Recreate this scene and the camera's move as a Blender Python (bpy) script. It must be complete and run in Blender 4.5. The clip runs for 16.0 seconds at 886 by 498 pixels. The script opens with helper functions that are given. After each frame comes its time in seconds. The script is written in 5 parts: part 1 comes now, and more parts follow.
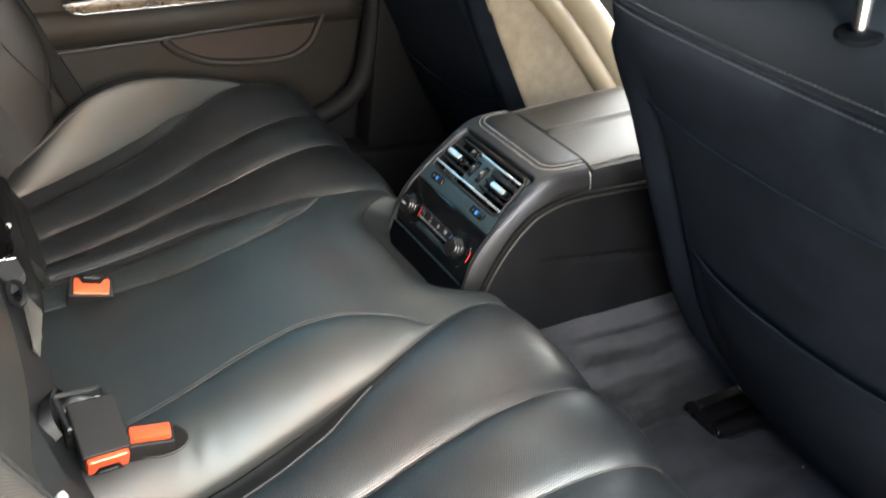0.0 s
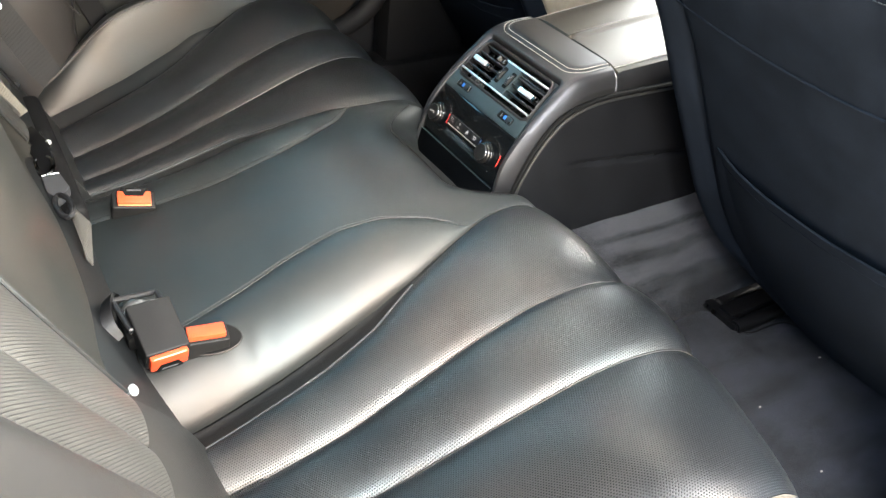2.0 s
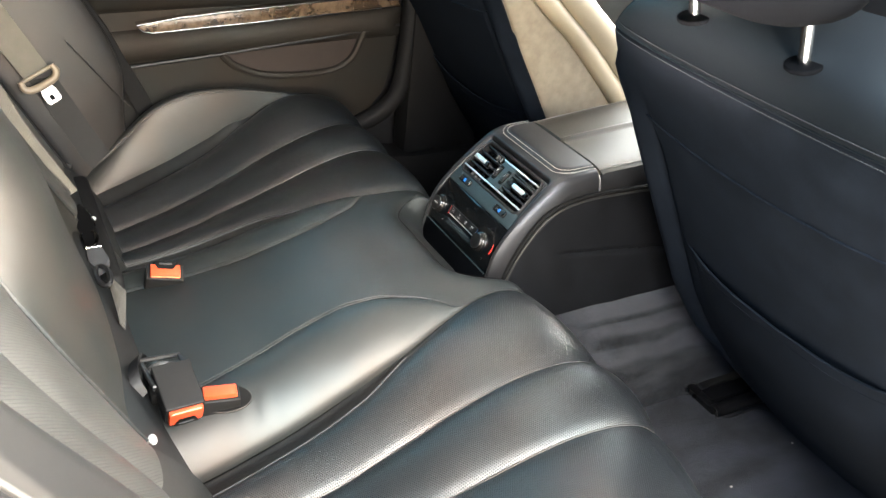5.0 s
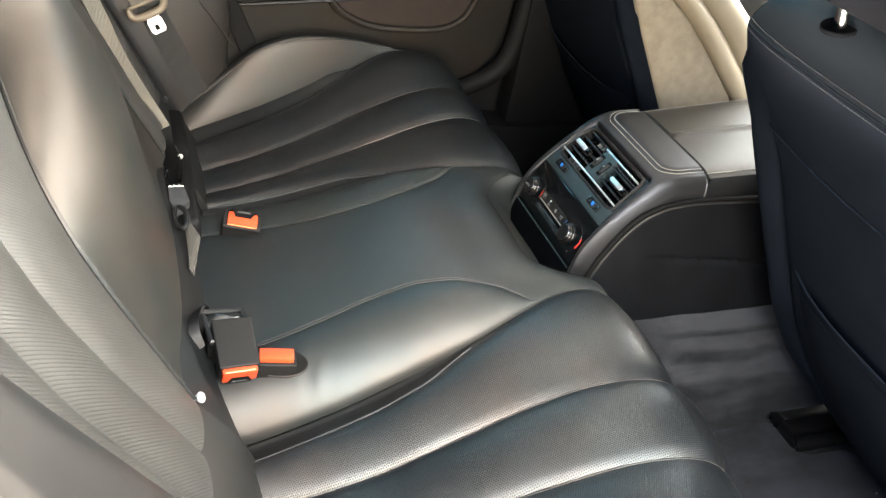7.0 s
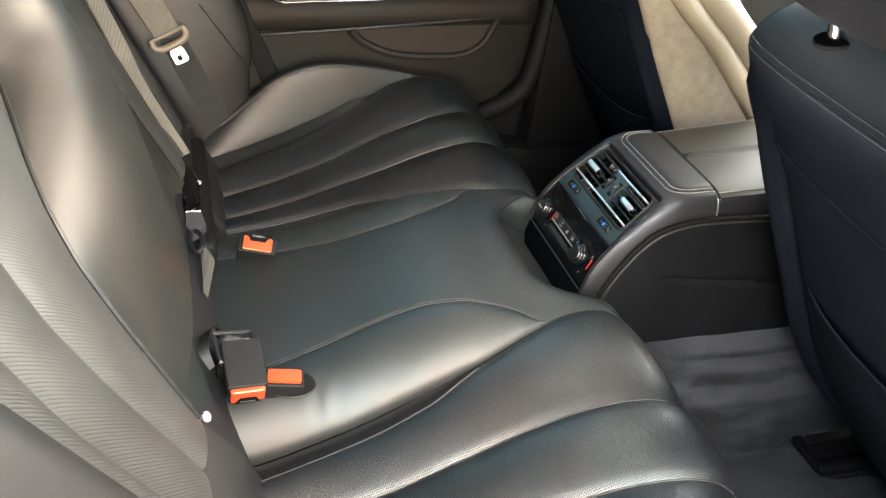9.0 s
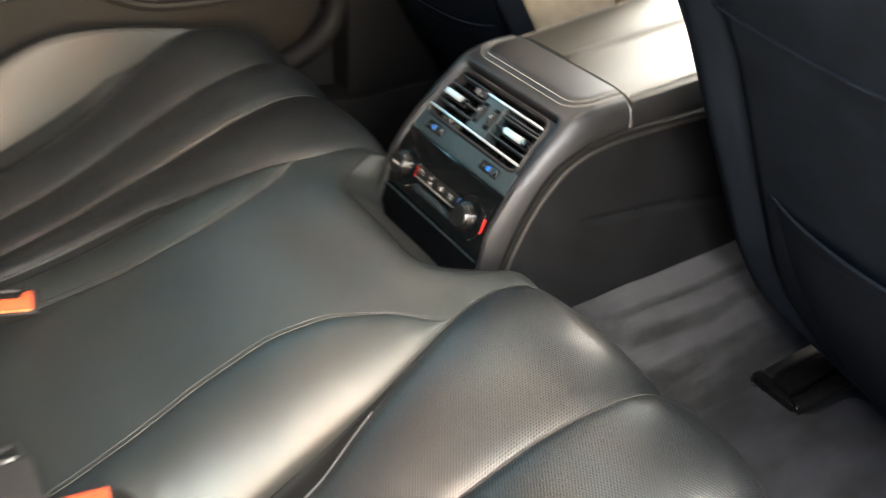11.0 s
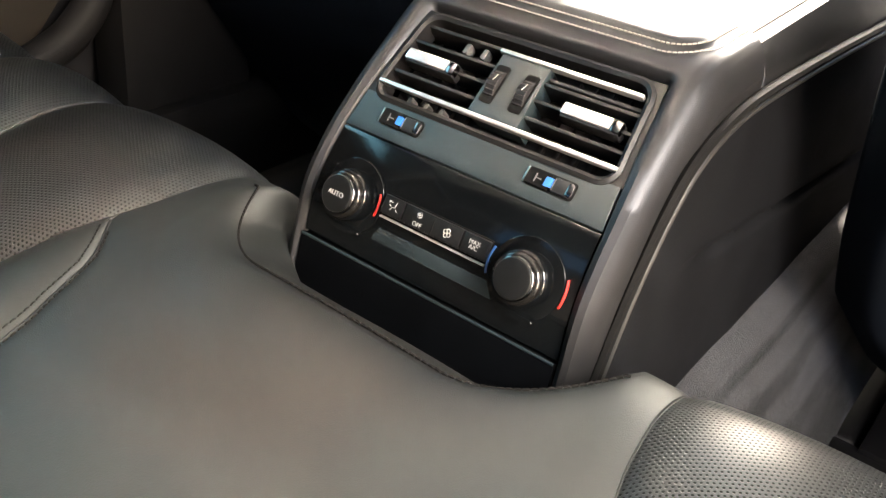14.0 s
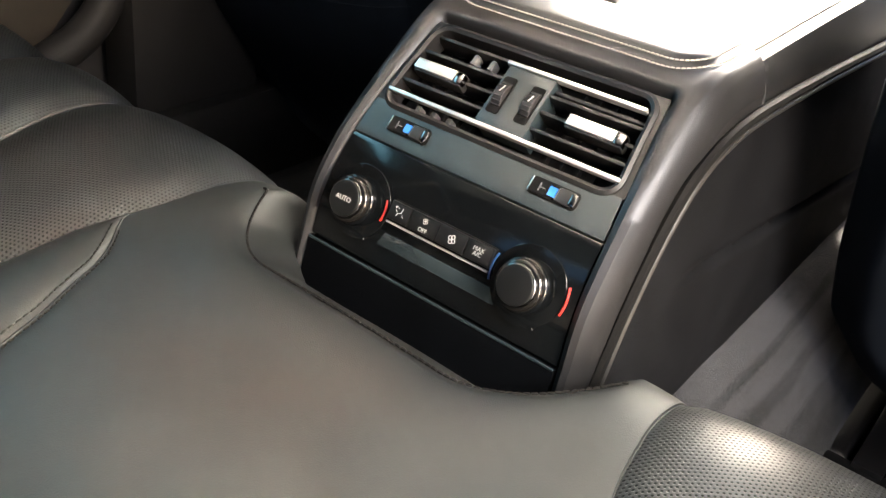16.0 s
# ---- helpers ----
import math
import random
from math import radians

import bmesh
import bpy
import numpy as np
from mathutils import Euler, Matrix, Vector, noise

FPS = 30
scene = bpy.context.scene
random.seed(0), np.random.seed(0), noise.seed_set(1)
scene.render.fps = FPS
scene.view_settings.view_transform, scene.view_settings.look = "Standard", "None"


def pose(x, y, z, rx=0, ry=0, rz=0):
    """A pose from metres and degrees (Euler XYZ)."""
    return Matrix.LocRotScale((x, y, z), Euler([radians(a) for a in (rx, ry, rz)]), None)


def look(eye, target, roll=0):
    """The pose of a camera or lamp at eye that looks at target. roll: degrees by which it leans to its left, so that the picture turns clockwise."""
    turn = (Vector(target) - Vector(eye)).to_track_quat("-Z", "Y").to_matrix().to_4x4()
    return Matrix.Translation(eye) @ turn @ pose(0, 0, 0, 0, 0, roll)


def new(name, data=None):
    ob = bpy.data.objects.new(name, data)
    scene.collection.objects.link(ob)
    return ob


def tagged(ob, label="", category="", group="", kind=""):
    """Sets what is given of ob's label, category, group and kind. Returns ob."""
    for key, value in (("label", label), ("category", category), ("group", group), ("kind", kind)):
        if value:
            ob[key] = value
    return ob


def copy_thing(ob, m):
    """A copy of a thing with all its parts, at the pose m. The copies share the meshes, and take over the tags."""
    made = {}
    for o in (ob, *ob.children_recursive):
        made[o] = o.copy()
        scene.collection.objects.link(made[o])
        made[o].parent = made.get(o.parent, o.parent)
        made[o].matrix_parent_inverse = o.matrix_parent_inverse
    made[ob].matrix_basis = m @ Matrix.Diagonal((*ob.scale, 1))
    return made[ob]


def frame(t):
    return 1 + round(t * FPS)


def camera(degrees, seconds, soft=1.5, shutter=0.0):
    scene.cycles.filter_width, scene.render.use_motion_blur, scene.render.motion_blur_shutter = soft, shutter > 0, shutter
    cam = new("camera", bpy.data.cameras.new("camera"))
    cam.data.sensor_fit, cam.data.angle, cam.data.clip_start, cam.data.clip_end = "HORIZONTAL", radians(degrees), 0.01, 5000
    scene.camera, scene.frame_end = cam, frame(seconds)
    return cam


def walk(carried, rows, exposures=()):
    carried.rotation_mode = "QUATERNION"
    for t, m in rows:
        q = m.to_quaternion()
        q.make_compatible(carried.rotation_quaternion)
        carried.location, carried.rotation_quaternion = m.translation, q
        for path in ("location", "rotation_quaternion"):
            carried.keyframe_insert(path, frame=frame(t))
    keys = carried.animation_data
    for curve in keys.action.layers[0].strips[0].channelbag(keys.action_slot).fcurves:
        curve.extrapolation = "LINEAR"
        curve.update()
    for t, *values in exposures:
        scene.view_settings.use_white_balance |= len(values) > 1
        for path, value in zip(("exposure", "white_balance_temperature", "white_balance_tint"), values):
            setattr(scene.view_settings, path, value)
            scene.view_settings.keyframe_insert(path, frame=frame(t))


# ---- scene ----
UNIT = 0.85     # metres in one unit of the plan below
cam = camera(53.5, 16.0, soft=1.35, shutter=0.5)
EXPOSURE = 4.32
PATH = [
    (0, (-0.719, -1.081, 1.091), (0.199, 0.368, 0.062), 5.8),
    (0.5, (-0.749, -1.062, 1.08), (0.137, 0.334, -0.046), 5.1),
    (1, (-0.782, -1.093, 1.082), (0.083, 0.29, -0.076), 4.6),
    (1.5, (-0.789, -1.107, 1.086), (0.078, 0.266, -0.081), 4.4),
    (2, (-0.787, -1.104, 1.086), (0.089, 0.258, -0.088), 4.6),
    (2.5, (-0.788, -1.108, 1.093), (0.094, 0.277, -0.049), 4.9),
    (3, (-0.793, -1.112, 1.101), (0.106, 0.339, 0.058), 4.9),
    (3.5, (-0.797, -1.104, 1.097), (0.106, 0.376, 0.098), 4.5),
    (3.7, (-0.794, -1.107, 1.092), (0.11, 0.376, 0.099), 4.1),
    (5.8, (-0.81, -1.292, 1.217), (-0.036, 0.206, 0.142), 7.1),
    (6, (-0.808, -1.237, 1.211), (-0.068, 0.267, 0.12), 7.4),
    (6.5, (-0.787, -1.154, 1.19), (-0.086, 0.353, 0.077), 8.4),
    (7, (-0.749, -1.166, 1.177), (-0.103, 0.349, 0.043), 9.2),
    (7.5, (-0.731, -1.204, 1.191), (-0.128, 0.345, 0.08), 8.4),
    (8, (-0.714, -1.202, 1.186), (-0.14, 0.374, 0.098), 7.7),
    (10.5, (-0.654, -1.112, 1.128), (-0.033, 0.434, 0.021), 4.0),
    (11, (-0.581, -0.844, 0.973), (0.3, 0.537, -0.175), 1.3),
    (11.5, (-0.517, -0.633, 0.849), (0.597, 0.565, -0.302), 2.5),
    (12, (-0.468, -0.472, 0.751), (0.757, 0.695, -0.317), 2.6),
    (12.5, (-0.45, -0.36, 0.697), (0.914, 0.68, -0.331), 4.4),
    (13, (-0.465, -0.32, 0.68), (0.929, 0.666, -0.361), 5.9),
    (13.5, (-0.479, -0.314, 0.677), (0.912, 0.674, -0.366), 5.8),
    (14, (-0.477, -0.316, 0.681), (0.907, 0.688, -0.357), 5.5),
    (14.5, (-0.478, -0.318, 0.684), (0.908, 0.684, -0.353), 5.7),
    (15, (-0.479, -0.319, 0.681), (0.91, 0.681, -0.354), 6.4),
    (15.5, (-0.484, -0.322, 0.684), (0.908, 0.682, -0.343), 6.8),
    (16, (-0.489, -0.32, 0.686), (0.903, 0.689, -0.336), 6.8),
]
walk(cam, [(t, look(Vector(eye) * UNIT, Vector(target) * UNIT, roll)) for t, eye, target, roll in PATH], [(0, EXPOSURE - 0.44, 5930, 11), (0.6, EXPOSURE - 0.14, 5930, 11), (1.2, EXPOSURE + 0.03, 5930, 11), (3.7, EXPOSURE + 0.13, 5930, 11), (5.8, EXPOSURE - 0.30, 6000, 11), (8.2, EXPOSURE - 0.36, 6050, 11), (10.2, EXPOSURE - 0.50, 6100, 11), (10.6, EXPOSURE - 0.50, 6150, 11), (11.05, EXPOSURE - 0.06, 6500, 13), (11.4, EXPOSURE + 0.10, 6750, 16), (12.0, EXPOSURE + 0.22, 6800, 16), (16, EXPOSURE + 0.22, 6700, 16)])

# ---- light ----
SUN_FROM = Vector((0.32, 0.03, 0.94)).normalized()      # high, kept off the seats by the roof
world = bpy.data.worlds.new("sky")
scene.world = world
world.use_nodes = True
wt = world.node_tree
sky = wt.nodes.new("ShaderNodeTexSky")
sky.sky_type = 'NISHITA'
sky.sun_disc = False
sky.sun_elevation = math.asin(SUN_FROM.z)
sky.sun_rotation = math.atan2(SUN_FROM.x, SUN_FROM.y)
wt.links.new(sky.outputs[0], wt.nodes["Background"].inputs[0])
wt.nodes["Background"].inputs[1].default_value = 0.05

sun = new("sun", bpy.data.lights.new("sun", 'SUN'))
sun.data.energy = 5.0
sun.data.angle = radians(1.5)
sun.data.color = (1.0, 0.88, 0.69)
sun.matrix_world = look(SUN_FROM * 8, (0, 0, 0))


def window_light(name, at, to, w, h, power, color):
    lamp = new(name, bpy.data.lights.new(name, 'AREA'))
    lamp.data.shape = 'RECTANGLE'
    lamp.data.size, lamp.data.size_y = w * UNIT, h * UNIT
    lamp.data.energy, lamp.data.color = power, color
    lamp.matrix_world = look(Vector(at) * UNIT, Vector(to) * UNIT)
    return lamp


# skylight in the openings (near door, rear screen, far windows, windscreen) and two added fills
window_light("door_skylight", (-0.15, -1.75, 1.70), (-0.3, 0.0, 0.40), 1.5, 0.8, 14, (1.0, 0.88, 0.69))
# added narrow fill lamp that brightens the headliner
low = window_light("headliner_fill", (-0.85, -1.40, 0.52), (-0.12, 0.25, 1.28), 0.7, 0.4, 4.5, (1.0, 0.79, 0.60))
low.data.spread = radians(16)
window_light("door_upper_skylight", (-0.60, -1.55, 1.70), (-0.40, -0.1, 0.3), 1.2, 0.7, 2.8, (0.78, 0.92, 1.0))
# added warm fill lamp for paving bounce, aimed at the far bolster
bounce = window_light("bolster_fill", (-0.72, -1.50, 0.72), (-0.50, 0.52, 0.30), 0.6, 0.5, 0.55, (1.0, 0.78, 0.50))
bounce.data.spread = radians(60)
window_light("screen_skylight", (1.70, 0.35, 1.06), (-0.3, 0, 0.55), 1.3, 0.5, 9, (1.0, 0.91, 0.72))
window_light("front_side_skylight", (1.20, 0.98, 1.02), (0.2, -0.3, 0.5), 0.9, 0.40, 1.3, (1.0, 0.98, 0.82))
window_light("side_skylight", (-0.3, 0.95, 1.03), (-0.30, -0.3, 0.4), 1.2, 0.38, 0.75, (0.66, 0.90, 1.0))


# ---- materials ----
class Nodes:
    """A node tree under construction."""

    def __init__(self, name):
        self.mat = bpy.data.materials.new(name)
        self.mat.use_nodes = True
        self.t = self.mat.node_tree
        self.bsdf = self.t.nodes["Principled BSDF"]

    def add(self, kind, **values):
        n = self.t.nodes.new(kind)
        for k, v in values.items():
            n.inputs[k].default_value = v
        return n

    def link(self, a, b):
        self.t.links.new(a, b)

    def coords(self):
        return self.t.nodes.new("ShaderNodeTexCoord").outputs["Object"]

    def noise(self, vec, scale, detail=4.0, rough=0.55):
        n = self.add("ShaderNodeTexNoise", Scale=scale, Detail=detail, Roughness=rough)
        self.link(vec, n.inputs["Vector"])
        return n.outputs["Fac"]

    def ramp(self, fac, stops):
        n = self.t.nodes.new("ShaderNodeValToRGB")
        while len(n.color_ramp.elements) < len(stops):
            n.color_ramp.elements.new(0.5)
        for e, (p, c) in zip(n.color_ramp.elements, stops):
            e.position, e.color = p, (*c, 1) if len(c) == 3 else c
        self.link(fac, n.inputs["Fac"])
        return n.outputs["Color"]

    def math(self, op, a, b=None, c=None):
        n = self.t.nodes.new("ShaderNodeMath")
        n.operation = op
        for i, v in enumerate((a, b, c)):
            if v is None:
                continue
            if isinstance(v, (int, float)):
                n.inputs[i].default_value = v
            else:
                self.link(v, n.inputs[i])
        return n.outputs[0]

    def maprange(self, fac, lo, hi):
        n = self.add("ShaderNodeMapRange")
        n.inputs["To Min"].default_value, n.inputs["To Max"].default_value = lo, hi
        self.link(fac, n.inputs["Value"])
        return n.outputs["Result"]

    def bump(self, height, strength, distance):
        n = self.add("ShaderNodeBump", Strength=strength, Distance=distance)
        self.link(height, n.inputs["Height"])
        return n

    def reflected_tint(self, vec):
        """Cool and warm patches in the gloss, painted in for reflected colours."""
        return self.ramp(self.noise(vec, 4.5, 2.0), [(0.36, (0.92, 1.0, 1.0)), (0.60, (1.0, 0.86, 0.76))])

    def finish(self, bump=None, **values):
        for k, v in values.items():
            k = k.replace("_", " ")
            if isinstance(v, (int, float, tuple)):
                self.bsdf.inputs[k].default_value = v
            else:
                self.link(v, self.bsdf.inputs[k])
        if bump is not None:
            self.link(bump.outputs[0], self.bsdf.inputs["Normal"])
        return self.mat


def leather(name, dark, light, rough=(0.34, 0.46), grain=0.14, gloss=0.5, slack=0.0, tint=None):
    n = Nodes(name)
    v = n.coords()
    blot = n.noise(v, 9.0, 5.0)
    fine = n.noise(v, 160.0, 3.0)
    vor = n.add("ShaderNodeTexVoronoi", Scale=1300.0)
    n.link(v, vor.inputs["Vector"])
    col = n.ramp(blot, [(0.3, dark), (0.7, light)])
    r = n.maprange(n.math('ADD', n.math('MULTIPLY', blot, 0.6), n.math('MULTIPLY', fine, 0.4)), rough[0], rough[1])
    crease = n.noise(v, 38.0, 6.0, 0.6)
    h = n.math('ADD', n.math('ADD', vor.outputs["Distance"], n.math('MULTIPLY', fine, 0.8)), n.math('MULTIPLY', crease, 1.6))
    if slack:
        h = n.math('ADD', h, n.math('MULTIPLY', n.noise(v, 24.0, 2.0), slack))
    return n.finish(n.bump(h, grain, 0.0006), Base_Color=col, Roughness=r, Specular_IOR_Level=gloss, Specular_Tint=tint or n.reflected_tint(v))


def perforated(name, dark, light, pitch, axis):
    """Leather with a staggered grid of punched holes. axis: the two object axes of the sheet."""
    n = Nodes(name)
    v = n.coords()
    sep = n.t.nodes.new("ShaderNodeSeparateXYZ")
    n.link(v, sep.inputs[0])
    a = n.math('DIVIDE', sep.outputs[axis[0]], pitch)
    b = n.math('DIVIDE', sep.outputs[axis[1]], pitch * 0.8)
    row = n.math('FLOOR', b)
    a = n.math('ADD', a, n.math('MULTIPLY', n.math('MODULO', row, 2.0), 0.5))
    fa = n.math('SUBTRACT', n.math('FRACT', a), 0.5)
    fb = n.math('MULTIPLY', n.math('SUBTRACT', n.math('FRACT', b), 0.5), 0.8)
    d = n.math('SQRT', n.math('ADD', n.math('MULTIPLY', fa, fa), n.math('MULTIPLY', fb, fb)))
    solid = n.add("ShaderNodeMapRange")
    n.link(d, solid.inputs["Value"])
    solid.inputs["From Min"].default_value, solid.inputs["From Max"].default_value = 0.17, 0.31
    solid = solid.outputs["Result"]
    blot = n.noise(v, 11.0, 5.0)
    fine = n.noise(v, 220.0, 3.0)
    col = n.ramp(blot, [(0.3, dark), (0.7, light)])
    mix = n.t.nodes.new("ShaderNodeMix")
    mix.data_type = 'RGBA'
    n.link(solid, mix.inputs["Factor"])
    mix.inputs[6].default_value = (0.0006, 0.0007, 0.0008, 1)
    n.link(col, mix.inputs[7])
    h = n.math('ADD', n.math('MULTIPLY', solid, 1.0), n.math('MULTIPLY', fine, 0.3))
    return n.finish(n.bump(h, 0.45, 0.0005), Base_Color=mix.outputs[2], Roughness=n.maprange(blot, 0.36, 0.46), Specular_IOR_Level=n.math('ADD', n.math('MULTIPLY', solid, 0.44), 0.12), Specular_Tint=n.reflected_tint(v))


def corded(name, dark, light, pitch):
    """Leather with fine slanted cords and dotted rows between them."""
    n = Nodes(name)
    v = n.coords()
    sep = n.t.nodes.new("ShaderNodeSeparateXYZ")
    n.link(v, sep.inputs[0])
    run = n.math('SUBTRACT', n.math('MULTIPLY', sep.outputs[2], 0.894), n.math('MULTIPLY', sep.outputs[0], 0.447))
    rise = n.math('ADD', n.math('MULTIPLY', sep.outputs[1], 0.768), n.math('MULTIPLY', run, 0.640))
    along = n.math('SUBTRACT', n.math('MULTIPLY', run, 0.768), n.math('MULTIPLY', sep.outputs[1], 0.640))
    b = n.math('FRACT', n.math('DIVIDE', rise, pitch))
    a = n.math('FRACT', n.math('DIVIDE', along, pitch * 0.7))
    groove = n.math('ABSOLUTE', n.math('SUBTRACT', b, 0.5))
    dots = n.math('MULTIPLY', n.math('ABSOLUTE', n.math('SUBTRACT', a, 0.5)), 0.28)
    solid = n.add("ShaderNodeMapRange")
    n.link(n.math('ADD', groove, dots), solid.inputs["Value"])
    solid.inputs["From Min"].default_value, solid.inputs["From Max"].default_value = 0.12, 0.30
    solid = solid.outputs["Result"]
    blot = n.noise(v, 11.0, 5.0)
    fine = n.noise(v, 240.0, 3.0)
    col = n.ramp(blot, [(0.3, dark), (0.7, light)])
    mix = n.t.nodes.new("ShaderNodeMix")
    mix.data_type = 'RGBA'
    n.link(solid, mix.inputs["Factor"])
    mix.inputs[6].default_value = (0.008, 0.0078, 0.0073, 1)
    n.link(col, mix.inputs[7])
    h = n.math('ADD', solid, n.math('MULTIPLY', fine, 0.3))
    return n.finish(n.bump(h, 0.35, 0.0006), Base_Color=mix.outputs[2], Roughness=n.maprange(blot, 0.40, 0.5))


def tinted_glass(name, tint):
    n = Nodes(name)
    clear = n.add("ShaderNodeBsdfTransparent", Color=(*tint, 1))
    shine = n.add("ShaderNodeBsdfGlossy", Roughness=0.02)
    mix = n.t.nodes.new("ShaderNodeMixShader")
    fres = n.add("ShaderNodeFresnel", IOR=1.45)
    n.link(fres.outputs[0], mix.inputs[0])
    n.link(clear.outputs[0], mix.inputs[1])
    n.link(shine.outputs[0], mix.inputs[2])
    n.link(mix.outputs[0], n.t.nodes["Material Output"].inputs["Surface"])
    return n.mat


def plain(name, color, rough, metal=0.0, gloss=0.5, spread=0.25, scale=30.0, bump=0.0, bump_scale=300.0, coat=0.0):
    n = Nodes(name)
    v = n.coords()
    f = n.noise(v, scale, 4.0)
    lo = tuple(c * (1 - spread) for c in color)
    hi = tuple(min(1, c * (1 + spread)) for c in color)
    b = n.bump(n.noise(v, bump_scale, 3.0), bump, 0.0006) if bump else None
    return n.finish(b, Base_Color=n.ramp(f, [(0.3, lo), (0.7, hi)]), Roughness=n.maprange(f, rough * 0.85, rough * 1.15), Metallic=metal, Coat_Weight=coat, Specular_IOR_Level=gloss)


def woven(name, color, pitch, axis, rough=0.75):
    """Ribbed webbing."""
    n = Nodes(name)
    v = n.coords()
    w = n.add("ShaderNodeTexWave", Scale=1.0 / pitch)
    w.bands_direction = axis
    n.link(v, w.inputs["Vector"])
    f = n.noise(v, 40.0)
    col = n.ramp(f, [(0.3, tuple(c * 0.8 for c in color)), (0.7, color)])
    return n.finish(n.bump(w.outputs["Fac"], 0.5, 0.0008), Base_Color=col, Roughness=rough)


def carpet_material(name, low, high, brushed=False, blotch=7.0):
    """Cut pile; brushed: broad strokes of the nap run forward along the side of the tunnel."""
    n = Nodes(name)
    v = n.coords()
    big = n.noise(v, blotch, 4.0)
    mp = n.t.nodes.new("ShaderNodeMapping")
    mp.inputs["Scale"].default_value = (0.25, 1.0, 1.0)
    n.link(v, mp.inputs["Vector"])
    streak = n.noise(mp.outputs[0], 24.0, 3.0)
    pile = n.noise(v, 700.0, 4.0, 0.7)
    f = n.math('ADD', n.math('MULTIPLY', big, 0.40), n.math('MULTIPLY', streak, 0.42))
    f = n.math('ADD', f, n.math('MULTIPLY', pile, 0.3))
    if brushed:
        sep = n.t.nodes.new("ShaderNodeSeparateXYZ")
        n.link(v, sep.inputs[0])
        sway = n.math('MULTIPLY', n.math('SUBTRACT', n.noise(mp.outputs[0], 16.0, 2.0), 0.5), 0.011)
        across = n.math('ADD', n.math('ADD', sep.outputs[1], sway), n.math('MULTIPLY', n.math('SUBTRACT', n.noise(v, 260.0, 2.0), 0.5), 0.004))
        t = n.math('DIVIDE', n.math('ADD', across, 0.22 * UNIT), 0.06 * UNIT)
        k = lambda g: (g, g, g)
        stroke = n.ramp(t, [(0.18, k(0.25)), (0.25, k(0.95)), (0.41, k(0.85)), (0.47, k(0.12)), (0.57, k(0.20)), (0.63, k(0.95)), (0.78, k(0.90)), (0.83, k(0.15)), (0.90, k(0.22)), (0.95, k(0.80))])
        ends = n.add("ShaderNodeMapRange")
        n.link(n.math('ADD', sep.outputs[0], n.math('MULTIPLY', n.noise(v, 45.0, 2.0), 0.05)), ends.inputs["Value"])
        ends.inputs["From Min"].default_value, ends.inputs["From Max"].default_value = -0.435, -0.405
        f = n.math('ADD', f, n.math('MULTIPLY', n.math('MULTIPLY', n.math('SUBTRACT', stroke, 0.5), ends.outputs["Result"]), 0.17))
    return n.finish(n.bump(pile, 0.9, 0.003), Base_Color=n.ramp(f, [(0.45, low), (0.66, high)]), Roughness=0.95, Sheen_Weight=0.03, Sheen_Roughness=0.5, Specular_IOR_Level=0.08)


def burl_material():
    n = Nodes("burl_wood")
    v = n.coords()
    a = n.noise(v, 22.0, 8.0, 0.7)
    b = n.noise(v, 70.0, 6.0, 0.7)
    f = n.math('ADD', n.math('MULTIPLY', a, 0.7), n.math('MULTIPLY', b, 0.3))
    return n.finish(None, Base_Color=n.ramp(f, [(0.38, (0.008, 0.0055, 0.004)), (0.5, (0.042, 0.028, 0.017)), (0.66, (0.105, 0.076, 0.050))]), Roughness=0.18, Coat_Weight=1.0, Coat_Roughness=0.04)


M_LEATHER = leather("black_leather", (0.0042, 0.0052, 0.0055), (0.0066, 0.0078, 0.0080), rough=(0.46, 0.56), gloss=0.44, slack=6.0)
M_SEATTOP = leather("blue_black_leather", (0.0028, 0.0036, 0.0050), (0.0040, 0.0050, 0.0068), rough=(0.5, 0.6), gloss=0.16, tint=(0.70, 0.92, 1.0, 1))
# darker, duller copy of the black leather, with shade put into it
M_SHADED = leather("shaded_black_leather", (0.0030, 0.0036, 0.0042), (0.0044, 0.0052, 0.0058), rough=(0.5, 0.6), gloss=0.3)
# bench leather made paler for the light on the backrest
M_BACK_LIT = leather("lit_backrest_leather", (0.012, 0.0115, 0.0098), (0.018, 0.0172, 0.0148), rough=(0.36, 0.45), gloss=0.6)
M_POST = plain("brushed_post_chrome", (0.26, 0.275, 0.285), 0.22, metal=1.0, spread=0.05)
M_HEADREST = plain("dull_black_headrest_leather", (0.0011, 0.0013, 0.0017), 0.85, gloss=0.01, bump=0.2, bump_scale=900)
M_FRAME = leather("console_leather", (0.0042, 0.0042, 0.0044), (0.0062, 0.0062, 0.0064), rough=(0.38, 0.48), gloss=0.30, tint=(0.92, 0.94, 1.0, 1))
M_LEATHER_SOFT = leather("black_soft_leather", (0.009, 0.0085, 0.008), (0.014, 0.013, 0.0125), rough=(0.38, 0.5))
# cool gloss tint, as on the frame, offsets the warm lamps
M_CAP = leather("console_top_leather", (0.0048, 0.0047, 0.0048), (0.0070, 0.0068, 0.0069), rough=(0.40, 0.50), gloss=0.37, tint=(0.86, 0.90, 1.0, 1))
# cream gloss tint paints in the daylight reflected on the lid
M_LID = leather("armrest_lid_leather", (0.0070, 0.0064, 0.0052), (0.0100, 0.0092, 0.0076), rough=(0.42, 0.52), gloss=0.30, tint=(1.0, 0.93, 0.78, 1))
